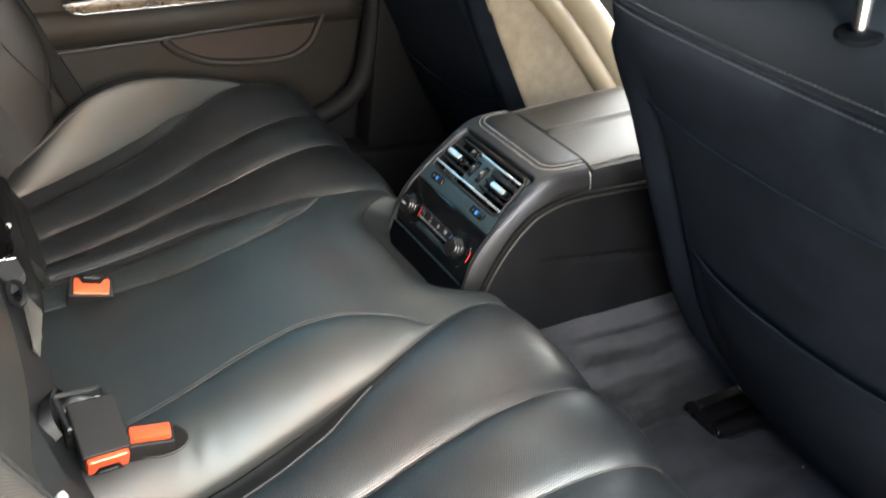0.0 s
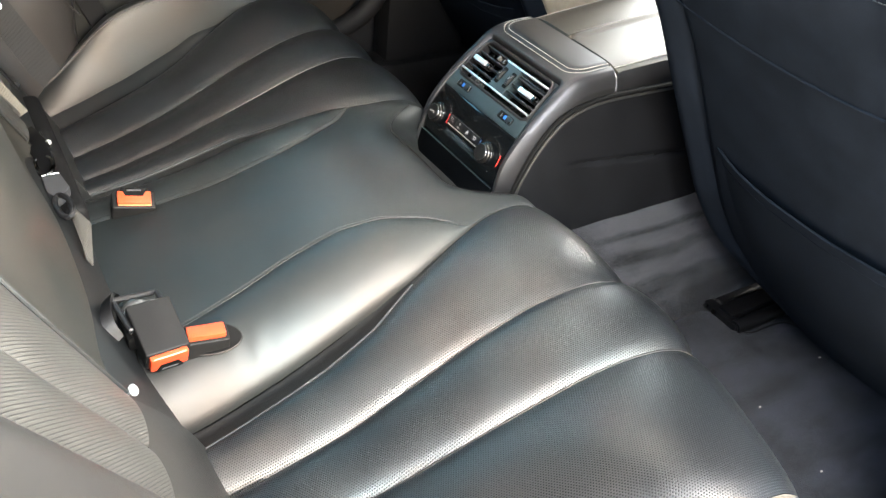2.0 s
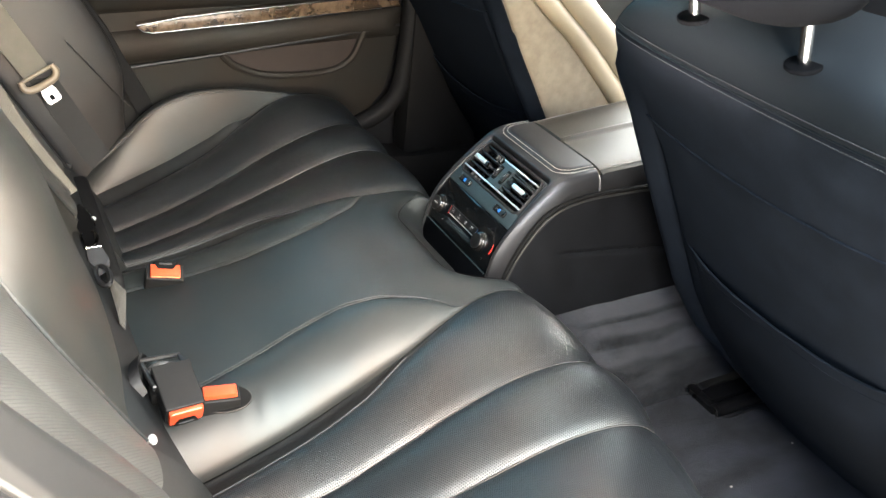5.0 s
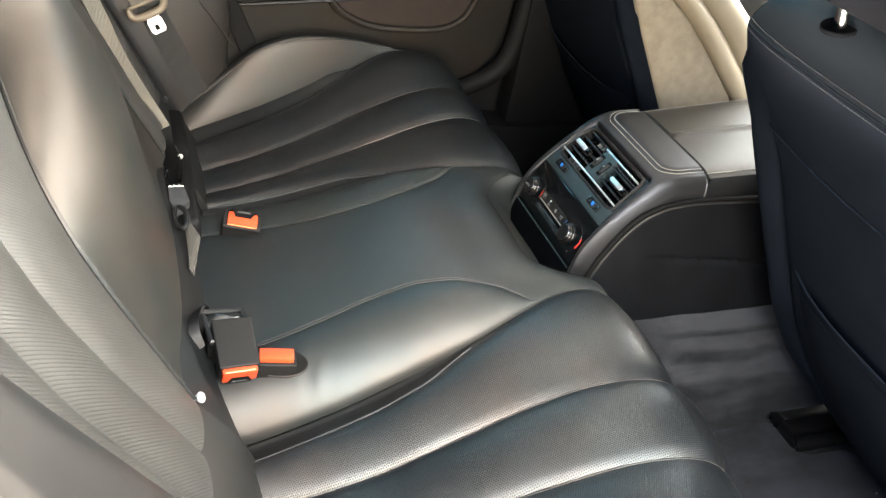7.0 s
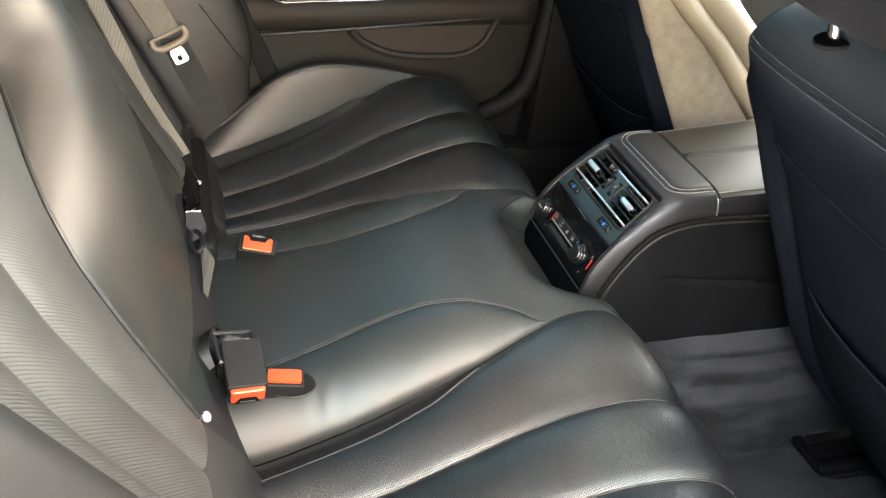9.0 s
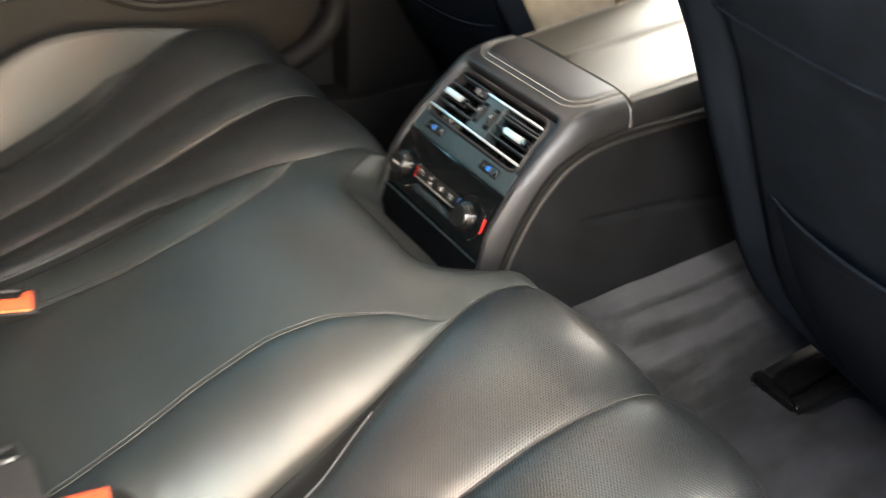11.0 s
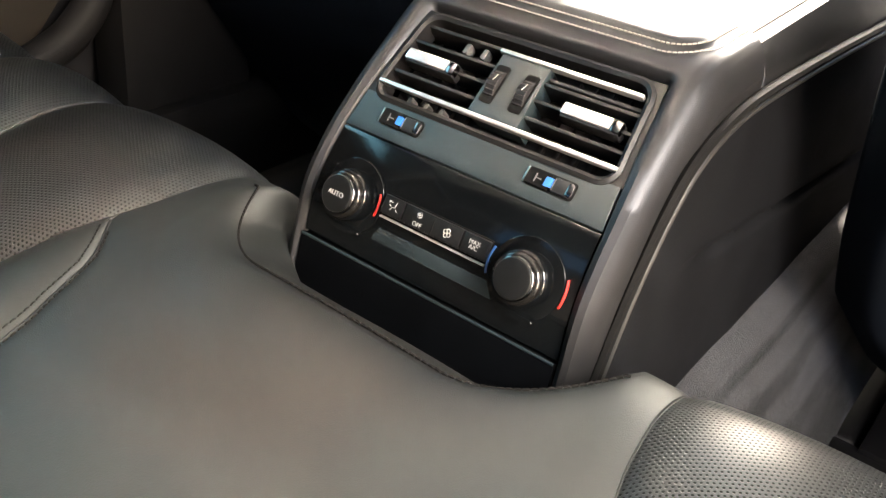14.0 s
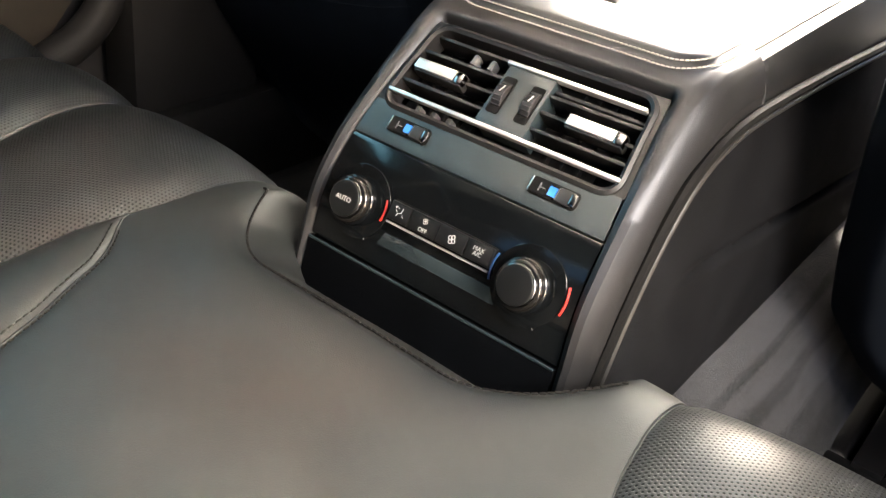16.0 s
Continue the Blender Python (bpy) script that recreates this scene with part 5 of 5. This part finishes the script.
def front_seat():
    """The near front seat, seen from behind."""
    seat = thing("front_seat", (0.45, SEAT_Y, 0.0), "dark front seat back with stitched map pocket and chrome headrest posts", "car seat", "front seats")
    lean = table([(0.02, 0.500), (0.10, 0.435), (0.30, 0.299), (0.461, 0.213), (0.60, 0.138), (0.75, 0.056), (0.82, 0.017), (0.88, -0.002), (0.92, 0.022), (0.945, 0.065)], 0.03)
    half = table([(0.02, 0.15), (0.06, 0.21), (0.12, 0.280), (0.21, 0.323), (0.31, 0.325), (0.44, 0.323), (0.62, 0.316), (0.715, 0.324), (0.745, 0.322), (0.762, 0.303), (0.795, 0.296), (0.815, 0.290), (0.85, 0.255), (0.89, 0.205), (0.945, 0.15)], 0.012)
    def shell(z0, z1, nz, proud=0.0, shrink=0.0):
        def f(u, v):
            z = z0 + (z1 - z0) * u
            s = 2 * v - 1
            y = SEAT_Y + (half(z) - shrink) * s
            belly = 0.014 * abs(s) ** 6 - 0.012 * (1 - s * s)
            rim = half(z) * (1 - abs(s))
            cheek = 0.018 * math.exp(-((rim - 0.036) / 0.026) ** 2) - 0.008 * math.exp(-((rim - 0.078) / 0.008) ** 2)
            return Vector((lean(z) + belly - proud - cheek * smoothstep(0.08, 0.20, z) * (1 - smoothstep(0.60, 0.76, z)), y, z))
        return grid(f, nz, 120, (-1, 0, 0))
    part("back_shell", shell(0.03, 0.812, 60), M_SEATBACK, seat, "charcoal vinyl seat back")
    part("top_panel", shell(0.816, 0.945, 24, 0.003), M_SEATTOP, seat, "black leather top panel")
    # side cheeks and the front bolsters behind them
    plate_w = table([(0.03, 0.20), (0.40, 0.19), (0.50, 0.165), (0.64, 0.115), (0.71, 0.066), (0.80, 0.035), (0.94, 0.02)], 0.05)
    for s in (-1, 1):
        sheet, roll, front = [], [], []
        for z in np.linspace(0.03, 0.94, 60):
            y, x, w = SEAT_Y + s * half(z), lean(z) + 0.014, plate_w(z)
            r = min(0.030, w * 0.4)
            sheet.append([Vector((x - 0.004, y - s * 0.004, z))] + [Vector((x - 0.002 + r * (1 - math.cos(a)), y + s * 0.008 * math.sin(a), z)) for a in np.linspace(0, math.pi / 2, 7)] + [Vector((x + w * 0.6, y + s * 0.009, z)), Vector((x + w * 0.9, y + s * 0.008, z)), Vector((x + w, y + s * 0.002, z))])
            roll.append([Vector((x + w + 0.028 - 0.030 * math.cos(a), y + s * (0.002 + 0.022 * math.sin(a)), z)) for a in np.linspace(0, math.pi, 9)])
            front.append([Vector((x + w + 0.098 - 0.044 * math.cos(a), y + s * (0.000 + 0.026 * math.sin(a)), z)) for a in np.linspace(0, math.pi, 9)])
        part("side_panel", rows_sheet(sheet, (0, s, 0)), M_SEATBACK, seat)
        part("side_roll", rows_sheet(roll, (0, s, 0)), M_SEATBACK, seat)
        part("side_roll", rows_sheet(front, (0, s, 0)), M_SEATBACK, seat)
    # map pocket: a slack sheet with a gathered hem
    hem = table([(-1.0, 0.445), (-0.7, 0.425), (-0.4, 0.412), (0.0, 0.405), (0.4, 0.412), (0.7, 0.425), (1.0, 0.445)], 0.1)
    def pocket(u, v):
        s = 2 * v - 1
        z = 0.10 + (hem(s) - 0.10) * u
        y = SEAT_Y + (half(z) - 0.080) * s
        return Vector((lean(z) + 0.014 * abs(s) ** 6 - 0.012 * (1 - s * s) - 0.004 - 0.010 * u * (1 - s ** 4) - 0.003 * math.sin(u * 5 + s * 3) * (1 - s * s), y, z))
    sheet = part("map_pocket", grid(pocket, 30, 40, (-1, 0, 0)), M_SEATBACK, seat, "flat charcoal map pocket")
    part("pocket_hem", tube([pocket(1, v) + Vector((-0.001, 0, 0.001)) for v in np.linspace(0, 1, 50)], 0.0022, 8), M_SEATBACK, sheet)
    part("stitching", stitches([pocket(0.93, v) + Vector((-0.0015, 0, 0)) for v in np.linspace(0.02, 0.98, 50)], 0.006, 0.004, 0.0005), M_SEATBACK, sheet)
    # crease across the upper back, welted top seam
    upper = [Vector((lean(z) - 0.0135 + 0.014 * abs(s) ** 6 + 0.012 * s * s, SEAT_Y + (half(z) - 0.02) * s, z)) for s, z in ((s, 0.69 - 0.03 * (1 - s * s)) for s in np.linspace(-1, 1, 40))]
    part("seam", tube(upper, 0.0022, 6), M_SEATBACK, seat)
    for dz in (0.806, 0.8235):
        line = [Vector((lean(dz) + 0.014 * abs(s) ** 6 - 0.012 * (1 - s * s) - 0.0045, SEAT_Y + half(dz) * s * 0.995, dz)) for s in np.linspace(-1, 1, 60)]
        part("stitching", stitches(line, 0.0062, 0.0042, 0.0008), M_SEATSTITCH, seat, "slate blue stitching")
    line = [Vector((lean(0.814) + 0.014 * abs(s) ** 6 - 0.012 * (1 - s * s) - 0.001, SEAT_Y + half(0.814) * s, 0.814)) for s in np.linspace(-1, 1, 60)]
    part("welt", tube(line, 0.0018, 8), M_SEATTOP, seat)
    # headrest on two posts
    for y in (-0.431, -0.609):
        collar = part("post_collar", disc((-0.012, y, 0.884), (-0.25, 0, 1), 0.021, 0.006, 32, 0.002), M_HEADREST, seat, "black post collar")
        part("headrest_post", tube([(-0.012, y, 0.885), (-0.030, y, 0.96), (-0.045, y, 1.03)], 0.0075, 16), M_POST, collar, "polished chrome headrest post")
    def rest(u, v):
        a, b = 2 * math.pi * u, math.pi * v
        sgn = lambda t, e: math.copysign(abs(t) ** e, t)
        return Vector((-0.05 + 0.075 * sgn(math.cos(a), 0.6) * sgn(math.sin(b), 0.5), SEAT_Y + 0.16 * sgn(math.sin(a), 0.6) * sgn(math.sin(b), 0.5), 1.035 - 0.105 * sgn(math.cos(b), 0.7)))
    bm = grid(rest, 40, 20)
    bmesh.ops.remove_doubles(bm, verts=bm.verts, dist=0.0005)
    bmesh.ops.recalc_face_normals(bm, faces=bm.faces)
    part("headrest", bm, M_HEADREST, seat, "black leather headrest")
    # seat cushion side and frame below the back
    part("seat_cushion", box((0.78, SEAT_Y - 0.02, 0.28), (0.66, 0.60, 0.24), 0.05, Matrix.Rotation(radians(-8), 4, 'Y')), M_LEATHER, seat)
    return seat


near_seat = front_seat()
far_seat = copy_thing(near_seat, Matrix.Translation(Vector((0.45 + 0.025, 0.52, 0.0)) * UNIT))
tagged(far_seat, "front seat with dark back and flanks painted as if sunlit")
# the far seat's flanks get the tones with sunlight painted in
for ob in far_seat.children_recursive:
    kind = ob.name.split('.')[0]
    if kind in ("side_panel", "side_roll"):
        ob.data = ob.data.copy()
        ob.data.materials[0] = M_LIT_PANEL if kind == "side_panel" else M_LIT_ROLL


# ---- seat rail ends on the carpet ----
def seat_rail(at):
    x, y, z = at
    rail = thing("seat_rail", at, "black plastic seat rail end cap on the carpet", "seat rail")
    part("rail_cover", box((x + 0.122, y + 0.038, z + 0.006), (0.23, 0.048, 0.034), 0.014, seg=3), M_RAIL, rail, "black plastic rail cover")
    part("rail", box((x + 0.155, y - 0.004, z + 0.015), (0.32, 0.034, 0.034), 0.004), M_RAIL, rail)
    part("end_cap", box((x - 0.005, y + 0.002, z + 0.014), (0.024, 0.090, 0.022), 0.006), M_RAIL, rail)
    bar = part("runner", tube([(x - 0.012, y - 0.038, z + 0.016), (x + 0.30, y - 0.038, z + 0.018)], 0.0150, 16), M_RAIL, rail, "round black rail tube")
    rim = [(x - 0.013, y - 0.038 + 0.0112 * math.cos(a), z + 0.016 + 0.0112 * math.sin(a)) for a in np.linspace(0, 2 * math.pi, 21)]
    part("tube_rim", tube(rim, 0.0016, 6, caps=False), M_BLACKCHROME, bar)
    for k in (0, 1):
        part("screw", disc((x - 0.0175, y + 0.012 + 0.022 * k, z + 0.020), (-1, 0, 0.4), 0.0050, 0.003, 12), M_BLACKCHROME, rail)
    return rail


seat_rail((0.402, -0.282, 0.0))


def floor_mat():
    mat = thing("floor_mat", (0.27, -0.48, 0.0), "thick black carpet mat cut out round the seat rail", "floor mat")
    edge = [(0.03, -0.246), (0.15, -0.250), (0.272, -0.247), (0.325, -0.241), (0.366, -0.245), (0.388, -0.260), (0.396, -0.300), (0.400, -0.330), (0.416, -0.342), (0.446, -0.343), (0.478, -0.344), (0.500, -0.352), (0.513, -0.380), (0.519, -0.460), (0.518, -0.570), (0.512, -0.690), (0.485, -0.715), (0.25, -0.725), (0.03, -0.725)]
    line = [(p.x, p.y) for p in curve([(a, b, 0) for a, b in edge], 90)]
    part("mat_sheet", prism(line, 'z', -0.004, 0.013, 0.004), M_MAT, mat, "mottled black pile")
    part("binding", tube([(x, y, 0.0095) for x, y in line], 0.0045, 8), M_MATTBLACK, mat, "rounded black edge binding")
    for x, y in ((0.279, -0.492), (0.262, -0.640), (0.478, -0.452)):
        part("lint", box((x, y, 0.0145), (0.004, 0.003, 0.002), 0.0006), M_STITCH, mat, "pale speck of lint")
    return mat


floor_mat()


# ---- belts and buckles ----
def buckle(at, m, stalk, mouth=-1, wide=0.066):
    """A belt buckle; local z is where its mouth points, y its width."""
    b = thing("belt_buckle", at, "black belt buckle with orange release button in the seat", "buckle", "belt buckles")
    m4 = Matrix.Translation(at) @ m.to_4x4()
    def put(bm):
        bmesh.ops.transform(bm, matrix=m4, verts=bm.verts)
        return bm
    part("body", put(box((0, 0, -stalk / 2), (0.034, wide, stalk), 0.003, seg=3)), M_BUCKLE, b)
    button = part("release_button", put(box((0.001, 0, 0.002), ({1: 0.029, 0: 0.022, -1: 0.025}[mouth], wide - (0.014 if mouth < 0 else 0.008), 0.012), 0.003)), M_ORANGE, b, "orange release button")
    # pale line paints in the highlight on the button's rim
    part("button_edge", put(tube([(0.0145 * -mouth + 0.001 if mouth else 0.010, k, 0.0062) for k in (0.008 - wide / 2, wide / 2 - 0.008)], 0.0010, 6)), M_ORANGE_PALE, button, "pale line painted as the edge highlight")
    if mouth:
        part("mouth", put(prism([(mouth * 0.0010, -wide * 0.20), (mouth * 0.0010, wide * 0.20), (mouth * 0.0160, wide * 0.32), (mouth * 0.0160, -wide * 0.32)], 'z', -0.002, 0.0088)), M_DARK, b, "black block for the shaded belt slot")
        part("catch", put(box((mouth * 0.0115, 0, 0.0090), (0.0035, 0.022, 0.001), 0.0004)), M_JOINT, b, "steel catch in the slot")
    return b


def facing(z, y):
    z = Vector(z).normalized()
    y = Vector(y)
    y = (y - z * y.dot(z)).normalized()
    return Matrix((y.cross(z), y, z)).transposed()


buckle((-0.578, 0.146, 0.291), facing((0.08, -0.42, 0.90), (0.95, -0.26, 0.06)), 0.06)
small = buckle((-0.575, -0.209, 0.288), facing((0.05, -0.10, 0.99), (0.98, -0.14, 0.02)), 0.08, 0, 0.058)


def buckle_pocket(b):
    """The stitched lip of the hole in the cushion that the small buckle stands in."""
    def rim(a, k, lift):
        return Vector((-0.570 + (0.0395 * math.cos(a) + 0.0065 * math.sin(a)) * k, -0.207 + (0.0190 * math.sin(a) - 0.0125 * math.cos(a)) * k, 0.2724 + 0.0094 * math.sin(a) * k + lift))
    turn = np.linspace(0, 2 * math.pi, 41)
    part("pocket_lip", tube([rim(a, 1.0, 0.0012) for a in turn], 0.0018, 8, caps=False), M_SHADED, b, "black leather pocket lip")
    # black fill stands in for shade inside the pocket
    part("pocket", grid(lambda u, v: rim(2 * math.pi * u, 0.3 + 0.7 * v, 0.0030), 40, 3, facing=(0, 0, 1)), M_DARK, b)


buckle_pocket(small)
big = buckle((-0.630, -0.222, 0.279), facing((0.05, -0.92, -0.35), (0.94, 0.0, -0.06)), 0.080, 1, 0.058)
tagged(big, "large black buckle with orange button lying on the bench")


def slot_liner():
    """The dark mouth in the cushion with a folded web loop."""
    loop = thing("belt_loop", (-0.645, -0.09, 0.26), "black folded webbing loop in the seat crease", "seat belt")
    ring = [(-0.672, -0.120, 0.312), (-0.614, -0.118, 0.306), (-0.606, -0.180, 0.300), (-0.664, -0.182, 0.306), (-0.672, -0.120, 0.312)]
    part("frame", tube([Vector(a) + (Vector(b) - Vector(a)) * k / 8 for a, b in zip(ring, ring[1:]) for k in range(8)], 0.0040, 8), M_PLASTIC, loop, "black plastic belt frame")
    def fold(u, v):
        return Vector((-0.666 + 0.050 * u, -0.126 - 0.050 * v, 0.301 + 0.007 * math.sin(v * 7.0 + u * 3.0) - 0.010 * v * (1 - u) + 0.004 * math.sin(u * 6.0)))
    bm = grid(fold, 18, 18, (0, 0, 1))
    bmesh.ops.solidify(bm, geom=bm.faces[:], thickness=0.003)
    part("webbing", bm, M_SHINE, loop, "shiny black folded webbing")
    pts = curve([(-0.680, -0.172, 0.285), (-0.686, -0.160, 0.302), (-0.684, -0.140, 0.316), (-0.674, -0.118, 0.316), (-0.664, -0.108, 0.296)], 18)
    part("webbing", ribbon(pts, (0.008, 0.003, 0.004), 0.005), M_RAIL, loop, "black webbing end")
    # black box stands in for the shaded hole under the loop
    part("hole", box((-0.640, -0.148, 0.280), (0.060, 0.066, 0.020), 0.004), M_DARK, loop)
    return loop


slot_liner()


def pin():
    knob = thing("lock_pin", (-0.690, -0.312, 0.320), "small bright round pin in the backrest", "pin")
    part("head", disc((-0.693, -0.306, 0.320), (0.8, -0.3, 0.5), 0.0076, 0.007, 24, 0.003), M_WHITE, knob)
    part("stem", tube([(-0.712, -0.300, 0.312), (-0.693, -0.306, 0.321)], 0.004, 10), M_STEEL, knob)
    return knob


pin()


def far_belt():
    belt = thing("seat_belt", (-0.67, 0.68, 0.25), "dark seat belt with bright metal tongue hanging on the backrest wing", "seat belt")
    def strap(left, right, n):
        """A strap between its left and right edge lines."""
        pts = [(Vector(left[0]).lerp(Vector(left[1]), k / n), Vector(right[0]).lerp(Vector(right[1]), k / n)) for k in range(n + 1)]
        return ribbon([(a + b) / 2 for a, b in pts], [(b - a) / 2 for a, b in pts], 0.004)
    part("webbing", strap(((-0.622, 0.674, 0.235), (-0.726, 0.664, 0.480)), ((-0.568, 0.690, 0.250), (-0.672, 0.680, 0.478)), 14), M_WEB_SHADED, belt, "lower webbing, painted darker as in shade")
    part("webbing", strap(((-0.731, 0.655, 0.482), (-0.900, 0.640, 0.80)), ((-0.682, 0.671, 0.500), (-0.840, 0.656, 0.82)), 16), M_WEB_LIT, belt, "upper webbing, painted paler as if lit")
    # tongue: flared neck and plate with a hole, in a wide beige grip with turned-up ends
    across, down = Vector((0.052, 0.006, 0.024)).normalized(), Vector((0.42, 0.0, -0.905)).normalized()
    out = across.cross(down)
    out = -out if out.y > 0 else out
    c = Vector((-0.699, 0.652, 0.474))
    def at(a, d, o=0.0):
        return c + across * a + down * d + out * o
    rim = [(-0.017, -0.004), (0.017, -0.004), (0.0125, 0.012), (0.0155, 0.020), (0.0155, 0.040), (0.0115, 0.046), (-0.0115, 0.046), (-0.0155, 0.040), (-0.0155, 0.020), (-0.0125, 0.012)]
    bm = bmesh.new()
    top, low = [bm.verts.new(at(a, d, 0.002)) for a, d in rim], [bm.verts.new(at(a, d, -0.001)) for a, d in rim]
    bm.faces.new(top)
    bm.faces.new(low[::-1])
    for k in range(len(rim)):
        bm.faces.new((top[k], low[k], low[(k + 1) % len(rim)], top[(k + 1) % len(rim)]))
    bmesh.ops.recalc_face_normals(bm, faces=bm.faces)
    tongue = part("tongue", bm, M_TONGUE, belt, "bright steel belt tongue", smooth=False)
    # black block stands in for the shaded hole
    part("tongue_hole", box(at(-0.001, 0.033, 0.0022), (0.0085, 0.011, 0.0016), 0.0, Matrix((across, -down, out)).transposed()), M_DARK, tongue)
    arc = curve([at(-0.035, -0.026, 0.002), at(-0.036, -0.010, 0.004), at(-0.025, -0.001, 0.005), at(0.0, 0.001, 0.006), at(0.025, -0.001, 0.005), at(0.036, -0.012, 0.004), at(0.035, -0.026, 0.002)], 36)
    grip = part("tongue_grip", tube(arc, lambda u: 0.0055 + 0.0030 * math.sin(math.pi * u), 10), M_BEIGE, belt, "beige plastic tongue grip")
    part("grip_bar", tube([at(-0.035, -0.022, -0.003), at(0.035, -0.022, -0.003)], 0.0040, 8), M_BEIGE, grip)
    return belt


far_belt()


def middle_belt():
    belt = thing("seat_belt", (-0.70, 0.30, 0.26), "grey middle seat belt with black latch and steel clip", "seat belt")
    a = curve([(-0.925, 0.50, 0.86), (-0.803, 0.447, 0.574), (-0.765, 0.43, 0.475), (-0.694, 0.428, 0.328)], 20)
    part("webbing", ribbon(a, (0.0125, 0.0125, 0.0), 0.004), M_WEB_LIT, belt, "belt webbing, painted paler as if lit")
    # dark hook that the strap runs through
    hook = curve([(-0.716, 0.452, 0.316), (-0.724, 0.432, 0.312), (-0.718, 0.410, 0.318), (-0.704, 0.394, 0.326), (-0.692, 0.378, 0.320)], 22)
    part("hook", tube(hook, 0.0062, 10), M_BLACKCHROME, belt, "dark polished belt hook")
    # twisted black tongue; bright lines stand in for glints on its edges
    spine = curve([(-0.700, 0.380, 0.318), (-0.692, 0.345, 0.322), (-0.684, 0.300, 0.318), (-0.682, 0.262, 0.310), (-0.684, 0.240, 0.302)], 24)
    tilt = [Vector((0.017, 0.004, 0.004)).lerp(Vector((0.009, 0.012, 0.008)), k / 23) for k in range(24)]
    latch = part("latch", ribbon(spine, tilt, 0.011), M_RAIL, belt, "twisted black belt tongue")
    for side, n in ((1, 9), (-1, 6)):
        edge = [p + t * side * 1.02 + Vector((0, 0, 0.004)) for p, t in zip(spine, tilt)]
        part("edge_glint", tube(edge[24 - n - 9:24 - 9] if side > 0 else edge[12:12 + n], 0.0015, 6), M_POST, latch, "bright line for the glint on the tongue's edge")
    part("stud", disc((-0.670, 0.318, 0.326), (0.3, -0.6, 0.7), 0.0046, 0.004, 16, 0.001), M_CHROME, latch, "small bright stud")
    ring = [(-0.688 + 0.014 * math.cos(t), 0.262 + 0.030 * math.sin(t), 0.316 + 0.004 * math.cos(t)) for t in np.linspace(0, 2 * math.pi, 25)]
    part("loop", tube(ring, 0.0040, 8, caps=False), M_BLACKCHROME, latch, "dark steel loop")
    stalk = part("stalk", prism([(-0.698, 0.232), (-0.670, 0.232), (-0.664, 0.186), (-0.674, 0.166), (-0.690, 0.160), (-0.699, 0.184)], 'z', 0.296, 0.316, 0.003), M_JOINT, belt, "grey metal buckle stalk")
    part("stalk_edge", tube([(-0.697, 0.231, 0.3165), (-0.671, 0.231, 0.3165)], 0.0018, 8), M_POST, stalk, "bright steel edge")
    ring = [(-0.683 + 0.010 * math.cos(t) - 0.003 * math.sin(t), 0.134 + 0.032 * math.sin(t), 0.314 + 0.005 * math.cos(t)) for t in np.linspace(0, 2 * math.pi, 25)]
    part("ring", tube(ring, 0.0046, 8, caps=False), M_PLASTIC, belt, "black plastic ring")
    # fanned fold of webbing that dives into the crease
    def fold(u, v):
        left = Vector((-0.678, 0.134, 0.312)).lerp(Vector((-0.678, 0.016, 0.294)), u)
        right = Vector((-0.674, 0.138, 0.314)).lerp(Vector((-0.655, 0.084, 0.306)), min(1.0, u * 1.9)) if u < 0.53 else Vector((-0.655, 0.084, 0.306)).lerp(Vector((-0.672, 0.008, 0.284)), (u - 0.53) / 0.47)
        return left.lerp(right, v) + Vector((0, 0, 0.006 * math.sin(v * math.pi) * (1 - u)))
    bm = grid(fold, 20, 8, (0, 0, 1))
    bmesh.ops.solidify(bm, geom=bm.faces[:], thickness=0.003)
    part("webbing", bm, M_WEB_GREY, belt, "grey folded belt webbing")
    part("zip_pull", tube(curve([(-0.704, 0.606, 0.306), (-0.692, 0.600, 0.313), (-0.677, 0.586, 0.312)], 10), lambda u: 0.002 + 0.003 * u, 8), M_STEEL, belt, "small steel zip pull")
    return belt


middle_belt()
